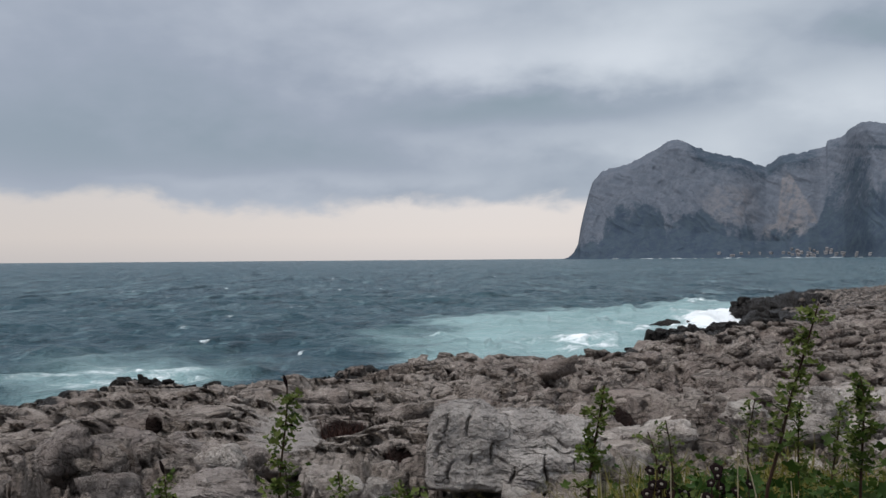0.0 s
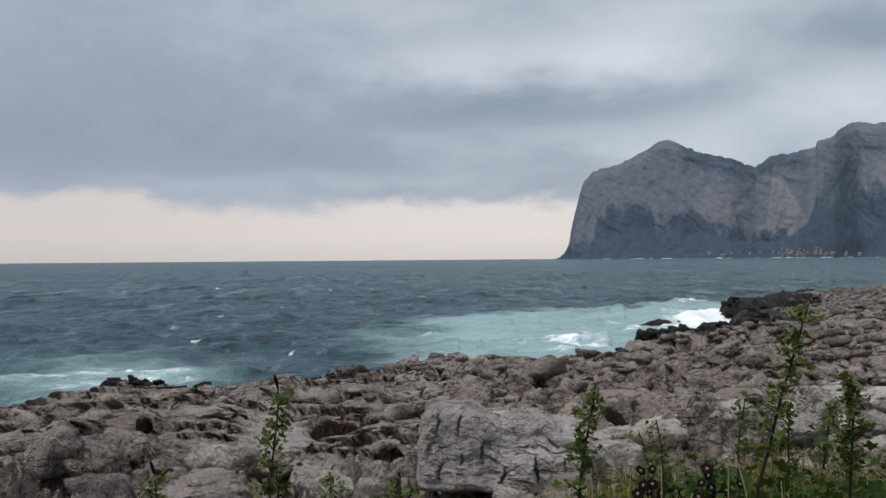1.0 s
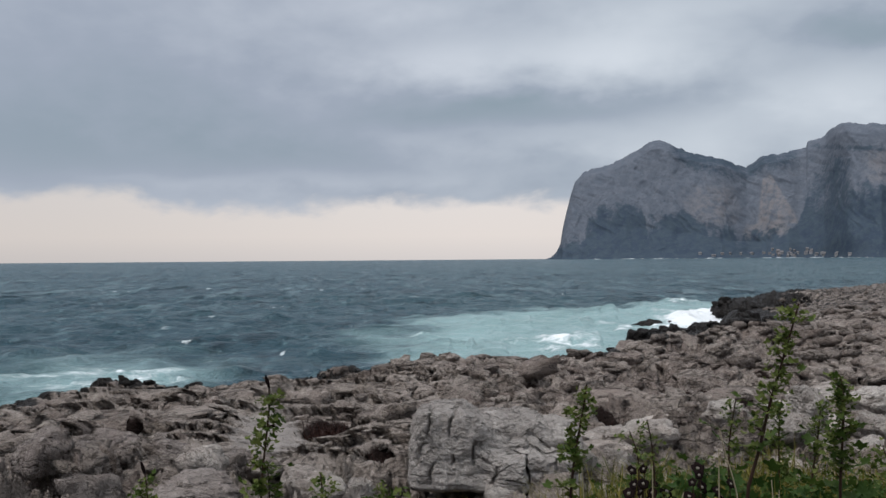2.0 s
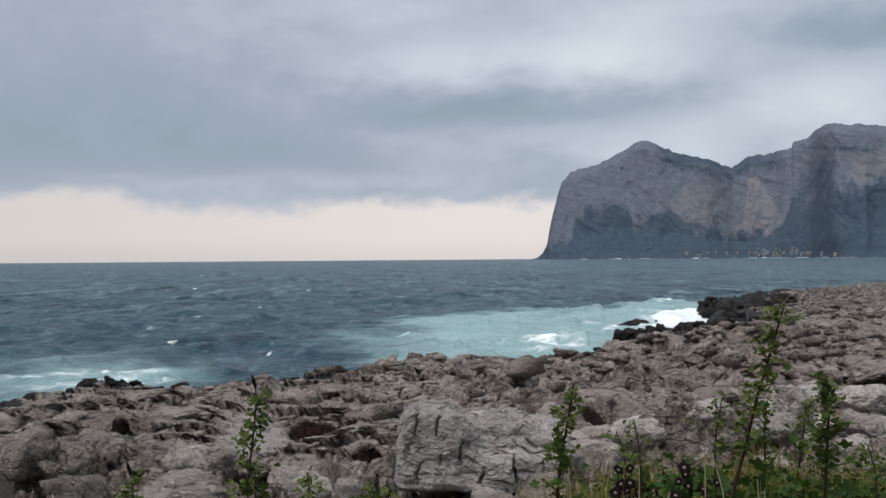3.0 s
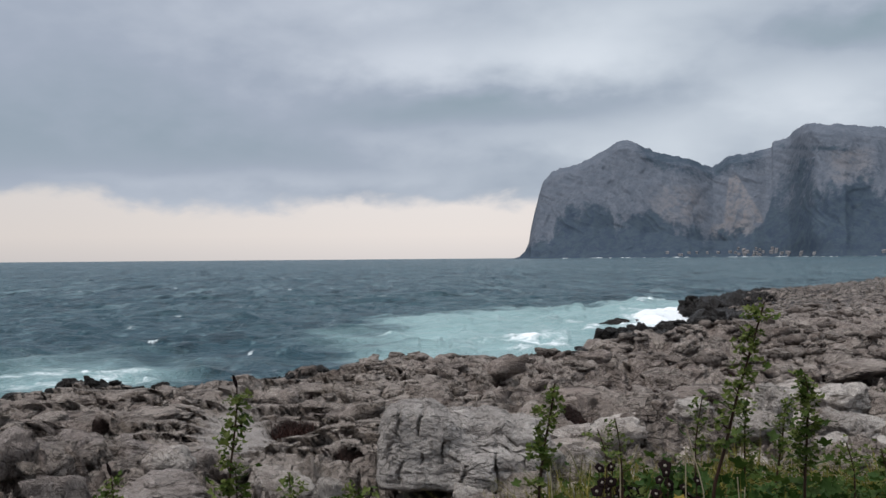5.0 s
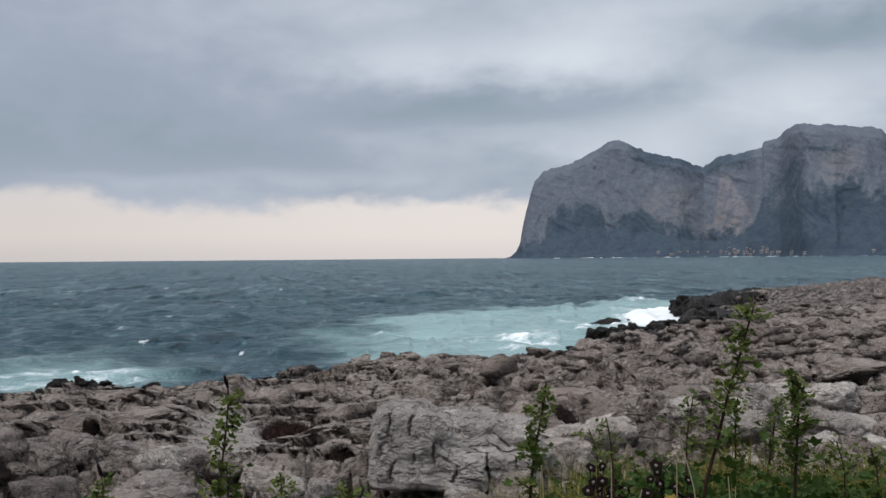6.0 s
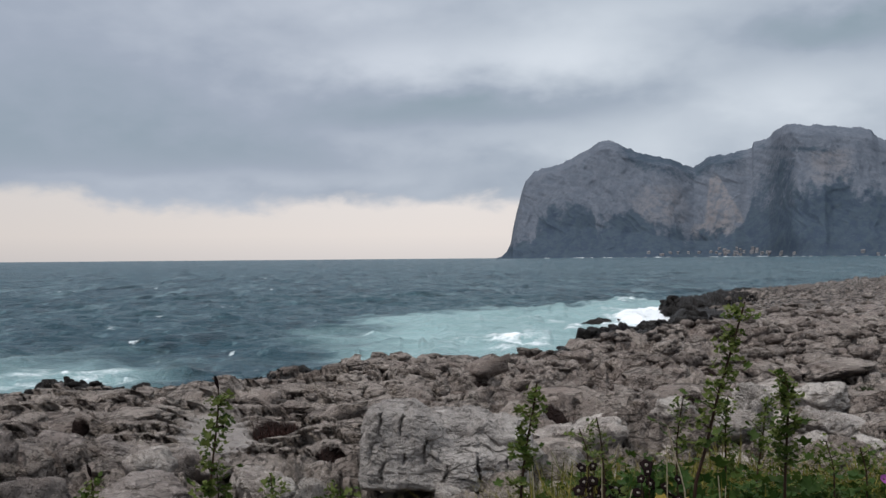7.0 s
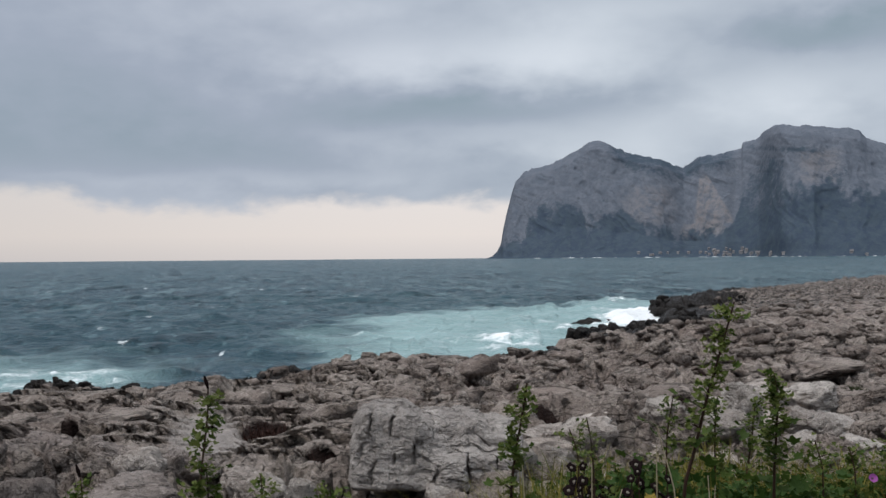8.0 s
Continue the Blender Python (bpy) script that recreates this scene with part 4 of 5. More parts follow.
        pool, name = (SLABS, "flat_stone") if slab else ((BROWN_BLOCKS if x[i] < -2.2 else BLOCKS) if i < 340 else LUMPS, "stone")
        what = "flat bedded grey brown limestone slab on the shore" if slab else "angular grey brown limestone rock on the shore"
        if black:
            pool, name, what = BLACKS, "black_stone", "black wet rock at the edge of the sea"
            if x[i] < 0:
                w, h = 0.5 * w, 0.45 * h
        lay(pool, name, x[i], y[i], z[i], (w * (1.35 if slab else 1.0), w, h), rng.uniform(-35, 35), lean, what, "black rocks" if black else "loose slabs" if slab else "loose rocks", i, 0.32 if slab else 0.24 if i < 340 else 0.42)


build_stones()


def build_black_edge():
    """Sea-blackened blocks along the lip of the cove, the left point and the far outcrop."""
    rng = np.random.default_rng(12)
    runs = (((8.9, 44.5), (11.6, 48.3), 18, 0.85), ((11.6, 48.3), (15.6, 55.4), 24, 0.95), ((15.6, 55.4), (21.5, 66.0), 30, 0.9), ((21.5, 66.0), (24.0, 79.0), 18, 0.9), ((-9.8, 28.9), (-6.4, 28.7), 18, 0.42),
            ((24.6, 86.0), (26.3, 93.0), 10, 0.8), ((25.6, 86.0), (32.5, 86.6), 14, 0.6))
    for (ax, ay), (bx, by), count, size in runs:
        for i in range(count):
            f = (i + rng.uniform(-0.3, 0.3)) / max(count - 1, 1)
            x, y = ax + (bx - ax) * f + rng.normal(0, 0.35), ay + (by - ay) * f + rng.normal(0, 0.35)
            z, _ = ground_at(x, y)
            w = size * rng.uniform(0.7, 1.3)
            lay(BLACKS, "black_stone", x, y, max(z[0], 1.5 if 40 < y < 62 else 0.7), (w, w * 0.8, w * (rng.uniform(0.3, 0.5) if x < 0 else rng.uniform(0.5, 0.8))), rng.uniform(0, 180), (rng.uniform(-14, 14), rng.uniform(-14, 14)),
                "black wet rock at the edge of the sea", "black rocks", i, 0.3)


build_black_edge()


def build_overhangs():
    """Ledges that jut out over the dark hollows."""
    rng = np.random.default_rng(33)
    for i, (px, py, pr, depth) in enumerate(PITS[:12]):
        w = 2.6 * pr + 0.2
        z, _ = ground_at([px - pr, px + pr, px], [py + pr * 1.9, py + pr * 1.9, py + pr * 2.6])
        lay(SLABS if px < -1 else LUMPS, "flat_stone" if px < -1 else "stone", px + rng.normal(0, 0.05), py + 0.48 * w + 1.0 * pr, float(z.min()) - (0.0 if px < -1 else 0.12), (w * 1.2, w * 0.95, 0.3 + 0.1 * pr if px < -1 else 0.45 + 0.5 * pr),
            rng.uniform(-14, 14), (rng.uniform(2, 7), rng.uniform(-5, 5)), "weathered limestone ledge jutting over a dark hollow", "overhanging ledges", i, 0.3 if px < -1 else 0.42)


build_overhangs()
# a low reef awash in the cove
lay(BLACKS, "reef_rock", 18.8, 86.0, -0.35, (3.0, 1.6, 1.1), 12, (0, 3), "black reef rock awash in the surf", "", 1, 0.3)
lay(BLACKS, "reef_rock", 20.6, 86.6, -0.45, (1.6, 1.2, 1.0), 40, (4, 0), "small black reef rock awash in the surf", "", 2, 0.3)


def build_rubble():
    """Broken rock farther along the coast and at the water's edge, too small to tell apart."""
    rng = np.random.default_rng(21)
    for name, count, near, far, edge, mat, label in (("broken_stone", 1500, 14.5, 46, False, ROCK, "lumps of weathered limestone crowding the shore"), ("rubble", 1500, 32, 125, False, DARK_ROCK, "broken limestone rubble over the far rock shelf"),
                                                     ("black_rubble", 560, 24, 110, True, BLACK_ROCK, "black broken rock along the waterline")):
        lumps = name == "broken_stone"
        shapes = [rock_mesh("rock", 520 + i, 5 if lumps else 4, 0.5, 16, 18.0 if lumps else 24.0, 0.30, mat=mat) for i in range(6)]
        data = []
        for me in shapes:
            v = np.zeros(len(me.vertices) * 3, np.float32)
            me.vertices.foreach_get("co", v)
            f = np.zeros(len(me.loops), np.int32)
            me.loops.foreach_get("vertex_index", f)
            data.append((v.reshape(-1, 3), f.reshape(-1, 4)))
            if not lumps:
                bpy.data.meshes.remove(me)
        n = count * 7
        d = np.exp(rng.uniform(math.log(near), math.log(far), n))
        az = np.radians(rng.uniform(-24, 30, n))
        x, y = d * np.sin(az), d * np.cos(az)
        z, s = ground_at(x, y)
        if lumps:
            for ox, oy in ((0.2, 0), (-0.2, 0), (0, 0.25), (0, -0.25)):
                z = np.minimum(z, ground_at(x + ox, y + oy)[0] + 0.12)
            for a, b, r, _ in PITS:
                s = np.where((x - a) ** 2 + (0.32 * (y - b + 0.8 * r)) ** 2 < (1.3 * r + 0.3) ** 2, -9, s)
            s = np.where((np.abs(x + 2.75 + 0.12 * (y - 18)) < 1.25) & (y < 22.8) | ((np.abs(x - 0.7) < 1.3) & (y < 14.5)) | ((x < -1) & (y > 17) & (rng.random(n) < 0.7)), -9, s)
        ok = np.nonzero(((s > -0.3) & (s < np.where(y > 90, np.where(x < 33, 2.5, 0.8), np.where(y > 40, 3.2, 1.1)))) if edge else (s > np.where(y > 38, 4.0, 2.2)))[0][:count]
        if lumps:
            ok = ok[np.argsort(d[ok])]
        verts, faces, base = [], [], 0
        for rank, i in enumerate(ok):
            pick = rng.integers(6)
            v, f = data[pick]
            w = (0.24 + 0.7 * rng.random() ** 3) * (0.8 + d[i] / 330) * (1.15 if lumps else 1.0) + (0.12 if lumps else 0.0)
            a = rng.uniform(0, 6.28)
            c, sn = math.cos(a), math.sin(a)
            tall = w * (rng.uniform(0.9, 1.5) if lumps else rng.uniform(0.7, 1.5))
            # the nearest lumps can be told apart
            if lumps and rank < 290:
                rock = new("rock", shapes[pick])
                rock.matrix_world = pose(x[i], y[i], z[i] + 0.04 * w, 0, 0, math.degrees(a)) @ Matrix.Diagonal((w, w * 0.8, tall, 1))
                tagged(rock, "rounded lump of weathered grey brown limestone on the shore", "rock", "rock lumps")
                continue
            q = v * (w, w * 0.8, tall)
            q = np.stack([q[:, 0] * c - q[:, 1] * sn + x[i], q[:, 0] * sn + q[:, 1] * c + y[i], q[:, 2] + z[i] + (0.04 if lumps else 0.08) * w - 0.3 * float(smooth(55, 110, d[i]))], -1)
            verts.append(q)
            faces.append(f + base)
            base += len(v)
        me = mesh_from(name, np.concatenate(verts), np.concatenate(faces), [mat], shade=lumps)
        tagged(new(name, me), label, "rubble", kind="stuff")


build_rubble()


def build_great_boulder():
    """The big pale block: an upright fluted face to one side, a sloping shoulder and a split lower face to the other."""
    res = 140
    g = np.tan(np.linspace(-1, 1, res) * math.pi / 4)
    u, v = np.meshgrid(g, g, indexing="ij")
    one = np.ones_like(u)
    verts, faces = [], []
    for i, side in enumerate([(one, u, v), (-one, v, u), (v, one, u), (u, -one, v), (u, v, one)]):
        verts.append(np.stack(side, -1).reshape(-1, 3))
        faces.append(sheet_faces(res, res) + i * res * res)
    verts, faces = np.concatenate(verts), np.concatenate(faces)
    _, first, back = np.unique(np.round(verts, 5), axis=0, return_index=True, return_inverse=True)
    verts, faces = verts[first], back.reshape(-1)[faces]
    d = verts / np.linalg.norm(verts, axis=1, keepdims=True)
    r = np.sum(np.abs(d) ** 9, axis=1) ** (-1 / 9)
    p = d * r[:, None]
    x, y, z = p[:, 0].copy(), p[:, 1].copy(), p[:, 2].copy()
    wob = fbm(x * 1.3 + 4, y * 1.3, z * 1.3, 3, seed=600)
    # width and height in metres; the block flares below and its top steps down to the right
    h = (z + 1) / 2
    px = 1.03 * x - 0.10 * (1 - h) * (x < 0) * np.abs(x) + 0.05 * wob
    crown = 1.0 - 0.17 * smooth(-0.45, -0.1, x) - 0.08 * smooth(0.45, 0.65, x) - 0.06 * smooth(-0.75, -1.0, x) + 0.07 * fbm(x * 2.6 + 1, y * 1.5, octaves=4, seed=610)
    # to the right the top slopes forward as a shoulder
    slope = 0.20 * smooth(-0.2, 0.15, x) * smooth(0.4, -0.9, y)
    pz = h * crown - smooth(0.5, 1.0, h) * slope
    py = 0.70 * y - 0.10 * (1 - h) * (y < 0) + 0.05 * wob + 0.14 * smooth(0.10, 0.0, h + 0.05 * wob) * (y < 0)
    front = smooth(-0.35, -0.8, y) * smooth(0.0, 0.1, h)
    top = smooth(0.85, 0.98, h)
    # right of the middle the face stands back, with a swelling below it
    setback = 0.22 * smooth(-0.25, 0.10, x) * smooth(0.50, 0.80, h) + 0.10 * smooth(0.30, 0.38, x)
    swell = 0.15 * np.exp(-(((x - 0.13) / 0.24) ** 2 + ((h - 0.30) / 0.30) ** 2) ** 2)
    py = py + front * (setback - swell)
    # cut lines: place across and up at one end and the other, width, depth
    for ax, az, bx, bz, w, cut in CUTS:
        ex, ez = bx - ax, bz - az
        wx, wz = x + 0.022 * fbm(x * 9, h * 7, octaves=3, seed=620), h + 0.025 * fbm(x * 8, h * 9, octaves=3, seed=625)
        t = np.clip(((wx - ax) * ex + (wz - az) * ez) / (ex * ex + ez * ez), 0, 1)
        dist = np.hypot(wx - ax - t * ex, wz - az - t * ez)
        groove = np.exp(-((dist / (0.6 * w)) ** 2)) * 1.3 * cut * (0.35 + 0.65 * np.sin(math.pi * np.clip(t, 0.08, 0.92)))
        py = py + front * groove
        if max(az, bz) > 0.95:
            pz = pz - top * 0.5 * np.exp(-(((x - (ax if az > bz else bx)) / w) ** 2)) * cut * smooth(0.4, -0.8, y)
    # shallow rain runnels and crumpled beds
    run = x * 3.4 + 0.2 * h + 0.12 * fbm(x * 2, h * 2.4, octaves=2, seed=604)
    py = py + front * (0.030 * fbm(run * 1.6, h * 1.1, octaves=3, seed=605) * smooth(0.1, -0.2, x) + 0.030 * fbm(x * 4.0 - 1.5 * h, h * 4 + 2 * x, octaves=4, gain=0.55, seed=607) * smooth(-0.3, 0.1, x))
    pz = pz + top * 0.05 * fbm(x * 4, y * 4, octaves=4, gain=0.6, seed=612)
    grit = 0.022 * fbm(x * 6, y * 6, z * 6, 4, 0.6, seed=615)
    q = np.stack([px + d[:, 0] * grit, py + d[:, 1] * grit, pz + d[:, 2] * grit - 0.08], -1)
    me = mesh_from("great_boulder", q, faces, [FLUTED])
    ob = new("great_boulder", me)
    ob.matrix_world = pose(0.90, 13.15, 2.83, 0, 0, -4)
    tagged(ob, "large pale grey limestone boulder with a fluted cracked face", "boulder")


CUTS = [(-0.80, 0.70, -0.78, 1.0, 0.018, 0.08), (-0.57, 0.74, -0.50, 0.98, 0.020, 0.09), (-0.30, 0.40, -0.25, 0.72, 0.020, 0.10), (-0.22, 0.55, -0.20, 0.72, 0.05, 0.06),
        (-0.50, 0.38, -0.50, 0.52, 0.018, 0.07), (-0.92, 0.40, -0.86, 0.62, 0.05, 0.06), (-0.74, 0.12, -0.70, 0.42, 0.024, 0.08), (-0.08, 0.12, -0.04, 0.46, 0.022, 0.08),
        (0.02, 0.64, 0.30, 0.60, 0.022, 0.08), (0.30, 0.60, 0.38, 0.15, 0.024, 0.16), (0.18, 0.72, 0.24, 0.52, 0.02, 0.10), (0.50, 0.80, 0.58, 0.64, 0.024, 0.10), (0.66, 0.70, 0.70, 0.36, 0.024, 0.10),
        (0.80, 0.36, 0.96, 0.33, 0.03, 0.10), (0.10, 0.30, 0.30, 0.22, 0.022, 0.05)]
build_great_boulder()


# ---- plants ----
def leaf_material(name, low, high, through_light=0.35, gloss=0.1):
    mat, k, b = material(name)
    info = k.add("ShaderNodeObjectInfo")
    geo = k.add("ShaderNodeNewGeometry")
    p = k.coords()
    f = k.math("ADD", k.math("MULTIPLY", info.outputs["Random"], 0.5), k.math("MULTIPLY", geo.outputs["Random Per Island"], 0.5))
    col = k.mix(f, low, high)
    col = k.mix(k.math("MULTIPLY", k.step(k.noise(p, 60, 4), 0.5, 0.75), 0.35), col, tuple(c * 0.55 for c in low))
    k.wire(col, b.inputs["Base Color"])
    b.inputs["Roughness"].default_value = 0.6
    b.inputs["Specular IOR Level"].default_value = gloss
    tr = k.add("ShaderNodeBsdfTranslucent")
    k.wire(col, tr.inputs[0])
    ms = k.add("ShaderNodeMixShader")
    ms.inputs[0].default_value = through_light
    out = [n for n in k.n if n.type == "OUTPUT_MATERIAL"][0]
    k.tree.links.new(b.outputs[0], ms.inputs[1])
    k.tree.links.new(tr.outputs[0], ms.inputs[2])
    k.tree.links.new(ms.outputs[0], out.inputs[0])
    return mat


LEAF = leaf_material("mallow_leaf", (0.018, 0.040, 0.008), (0.070, 0.104, 0.020))
DEEP = leaf_material("deep_green_leaf", (0.02, 0.048, 0.010), (0.06, 0.10, 0.022), 0.3)
LEAF_PALE = leaf_material("young_leaf", (0.070, 0.100, 0.024), (0.155, 0.178, 0.052))
GRASS = leaf_material("grass", (0.042, 0.070, 0.012), (0.15, 0.130, 0.034))
OCHRE = leaf_material("ochre_grass", (0.072, 0.078, 0.014), (0.195, 0.158, 0.036))
STRAW = leaf_material("dry_stalk", (0.24, 0.195, 0.13), (0.42, 0.36, 0.26), 0.15)
YELLOW = leaf_material("withered_leaf", (0.26, 0.19, 0.04), (0.34, 0.26, 0.06))
PURPLE = leaf_material("mallow_flower", (0.30, 0.08, 0.30), (0.38, 0.12, 0.36))
STEM = leaf_material("mallow_stem", (0.028, 0.014, 0.013), (0.055, 0.034, 0.02), 0.0)
DARK = leaf_material("dead_seed_head", (0.007, 0.005, 0.005), (0.014, 0.009, 0.009), 0.0, 0.0)
CORE = leaf_material("seed_head_core", (0.16, 0.14, 0.12), (0.24, 0.21, 0.18), 0.0)
SCRUB = leaf_material("dry_scrub", (0.026, 0.013, 0.011), (0.055, 0.027, 0.021), 0.05)
BUSH = leaf_material("dark_scrub", (0.02, 0.03, 0.012), (0.05, 0.06, 0.025), 0.1)


def leaf_mesh(name, lobes, mat, cup=0.18, notch=0.32, seed=0):
    """A lobed blade one unit wide with a short stalk, growing along +x."""
    rng = np.random.default_rng(seed)
    m = lobes * 4
    a = np.linspace(-math.pi * 0.86, math.pi * 0.86, m + 1)
    r = 0.5 * (1 - notch * (0.5 - 0.5 * np.cos((a / (math.pi * 0.86) * 0.5 + 0.5) * lobes * 2 * math.pi + math.pi))) * (rng.uniform(0.86, 1.10, m + 1))
    ring = np.stack([0.42 + r * np.cos(a), r * np.sin(a), cup * (r / 0.5) ** 2 * (0.4 + 0.6 * np.cos(a * lobes)) * 0.5 + 0.08 * np.abs(np.sin(a))], -1)
    mid = np.stack([0.42 + 0.5 * r * np.cos(a), 0.5 * r * np.sin(a), 0.02 + 0 * a], -1)
    heart = np.array([[0.30, 0, 0.0]])
    v = np.concatenate([heart, mid, ring, [[0, 0.012, -0.03], [0, -0.012, -0.03], [0.3, -0.012, 0], [0.3, 0.012, 0]]])
    k = m + 1
    tris = [[0, 1 + i, 2 + i] for i in range(m)] + [[1 + i, 1 + k + i, 2 + k + i] for i in range(m)] + [[1 + i, 2 + k + i, 2 + i] for i in range(m)]
    e = 1 + 2 * k
    tris += [[e, e + 1, e + 2], [e, e + 2, e + 3]]
    return mesh_from(name, v, np.array(tris), [mat])


LEAVES = [leaf_mesh("leaf", 5, LEAF, seed=i) for i in range(3)]
SMALL_LEAVES = [leaf_mesh("leaf", 3, LEAF_PALE, 0.3, 0.4, seed=10 + i) for i in range(3)]


def tube(points, radii, sides=6):
    """A tapering round stalk through the points: places and quads."""
    pts = [Vector(p) for p in points]
    verts, faces = [], []
    for i, p in enumerate(pts):
        t = (pts[min(i + 1, len(pts) - 1)] - pts[max(i - 1, 0)]).normalized()
        a = t.orthogonal().normalized()
        b = t.cross(a)
        for j in range(sides):
            w = 2 * math.pi * j / sides
            verts.append(p + (a * math.cos(w) + b * math.sin(w)) * radii[i])
    for i in range(len(pts) - 1):
        for j in range(sides):
            faces.append([i * sides + j, i * sides + (j + 1) % sides, (i + 1) * sides + (j + 1) % sides, (i + 1) * sides + j])
    return np.array([v[:] for v in verts]), np.array(faces)


def curve_through(points, n):
    """A smooth line of n places through the given ones."""
    p = np.array(points, float)
    t = np.concatenate([[0], np.cumsum(np.linalg.norm(np.diff(p, axis=0), axis=1))])
    out = np.stack([np.interp(np.linspace(0, t[-1], n * 4), t, p[:, i]) for i in range(3)], -1)
    for _ in range(int(n * 1.2)):
        out[1:-1] = 0.25 * out[:-2] + 0.5 * out[1:-1] + 0.25 * out[2:]
    return out[:: 4].copy() if n > 3 else out


def mallow(points, base_leaves, tufts, leaf, seed, thick=0.006, bare=0.0, tip=False, label=""):
    """A tall weed: a wiry stem from the ground up through the points, tufts of small leaves along it, broad leaves low down."""
    rng = np.random.default_rng(seed)
    root = Vector((points[-1][0], points[-1][1], bank_height(np.array([points[-1][0]]), np.array([points[-1][1]]))[0]))
    thing = new("mallow_plant", None)
    thing.location = root
    tagged(thing, label or "tall thin mallow plant with small green leaves on the bank", "plant", "weeds on the bank")
    line = curve_through([tuple(root)] + list(points[::-1]), 16) - np.array(root)
    n = len(line)
    v, f = tube(line, np.linspace(thick * 1.2, thick * 0.45, n))
    part("stem", mesh_from("stem", v, f, [STEM]), STEM, thing, "dark reddish stem")

    def leaf_at(place, way, size, pool, holder):
        ob = part("leaf", pool[int(rng.integers(len(pool)))], None, holder)
        q = Vector(way).to_track_quat("X", "Z").to_euler()
        ob.matrix_local = Matrix.LocRotScale(place, Euler((q.x + rng.uniform(-0.8, 0.8), q.y + rng.uniform(-0.3, 0.3), q.z)), (size, size, size * rng.uniform(0.6, 1.4)))

    top = line[-1]
    for i in range(tufts):
        h = bare + (1 - bare) * ((i + 0.6) / tufts) ** 0.62
        h = 0.42 + 0.58 * h
        k = min(int(h * (n - 1)), n - 1)
        at = Vector(line[k])
        a = rng.uniform(0, 6.28)
        out = Vector((math.cos(a), math.sin(a) * 0.8, rng.uniform(0.3, 0.9)))
        length = rng.uniform(0.012, 0.05) * (1.25 - 0.6 * h)
        end = at + out * length
        v, f = tube([at, at + out * length * 0.5, end], (thick * 0.35, thick * 0.3, thick * 0.2), 4)
        twig = part("twig", mesh_from("twig", v, f, [STEM]), STEM, thing)
        for j in range(int(rng.integers(12, 18))):
            way = Vector((rng.normal(), rng.normal(), rng.normal() * 0.6 + 0.25))
            leaf_at(end + Vector(rng.normal(0, 0.015, 3)), way, leaf * rng.uniform(0.36, 0.90) * (1.2 - 0.3 * h), SMALL_LEAVES if rng.random() < 0.7 else LEAVES, twig)
    for i in range(base_leaves * 3 // 2):
        h = rng.uniform(0.38, 0.80)
        k = int(h * (n - 1))
        a = rng.uniform(0, 6.28)
        out = Vector((math.cos(a), math.sin(a), rng.uniform(0.1, 0.6)))
        at = Vector(line[k])
        end = at + out * rng.uniform(0.03, 0.09)
        v, f = tube([at, at.lerp(end, 0.5) + Vector((0, 0, 0.008)), end], (0.0016, 0.0014, 0.001), 4)
        stalk = part("leaf_stalk", mesh_from("leaf_stalk", v, f, [LEAF]), LEAF, thing)
        leaf_at(end, out, rng.uniform(0.038, 0.074) * (1.35 - 0.7 * h), LEAVES, stalk)
    if tip:
        v, f = tube([Vector(top) - Vector((0, 0, 0.01)), Vector(top) + Vector((-0.006, 0, 0.012)), Vector(top) + Vector((-0.012, 0, 0.032))], (0.004, 0.0075, 0.003), 6)
        part("seed_tip", mesh_from("seed_tip", v, f, [DARK]), DARK, thing, "black dried seed tip")
        for sgn in (-1, 1):
            at = Vector(line[int(0.93 * (n - 1))])
            v, f = tube([at, at + Vector((sgn * 0.018, 0.004, 0.006)), at + Vector((sgn * 0.036, 0.006, 0.0))], (0.0025, 0.006, 0.001), 5)
            part("dead_leaf", mesh_from("dead_leaf", v, f, [DARK]), DARK, thing, "black withered leaf")
    return thing


mallow([(1.235, 3.38, 5.49), (1.18, 3.40, 5.28), (1.13, 3.42, 5.10), (1.10, 3.43, 4.94), (1.06, 3.44, 4.83)], 5, 22, 0.042, 1, 0.0065, label="tallest mallow plant, leaning, with a dark red stem")
mallow([(1.41, 3.53, 5.22), (1.425, 3.52, 5.12), (1.42, 3.53, 4.96), (1.41, 3.53, 4.80)], 7, 22, 0.042, 2, 0.006, label="leafy mallow plant with a thick dark stem")
mallow([(0.555, 3.56, 5.21), (0.54, 3.56, 5.08), (0.51, 3.56, 4.95), (0.49, 3.57, 4.77)], 4, 19, 0.042, 3, 0.007, label="slender mallow plant with a tuft of yellowish leaves")
mallow([(0.70, 3.33, 5.11), (0.72, 3.32, 5.02), (0.73, 3.32, 4.88)], 2, 7, 0.026, 4, 0.0045, bare=0.2, label="thin dark weed with few small leaves")
mallow([(-0.525, 3.45, 5.24), (-0.515, 3.45, 5.15), (-0.53, 3.45, 5.02), (-0.55, 3.45, 4.87)], 9, 22, 0.042, 5, 0.006, tip=True, label="mallow plant with broad low leaves and a black dried tip")
mallow([(-0.97, 3.57, 4.92), (-0.96, 3.57, 4.85), (-0.95, 3.58, 4.68)], 4, 12, 0.040, 6, 0.005, tip=True, label="small mallow plant with a black dried tip")
mallow([(-0.37, 3.58, 4.90), (-0.36, 3.58, 4.82), (-0.36, 3.58, 4.65)], 5, 12, 0.042, 7, 0.005, label="small pale green mallow shoot")
mallow([(-0.13, 3.60, 4.85), (-0.13, 3.60, 4.78), (-0.13, 3.60, 4.64)], 8, 18, 0.046, 8, 0.005, label="bushy green mallow shoot")
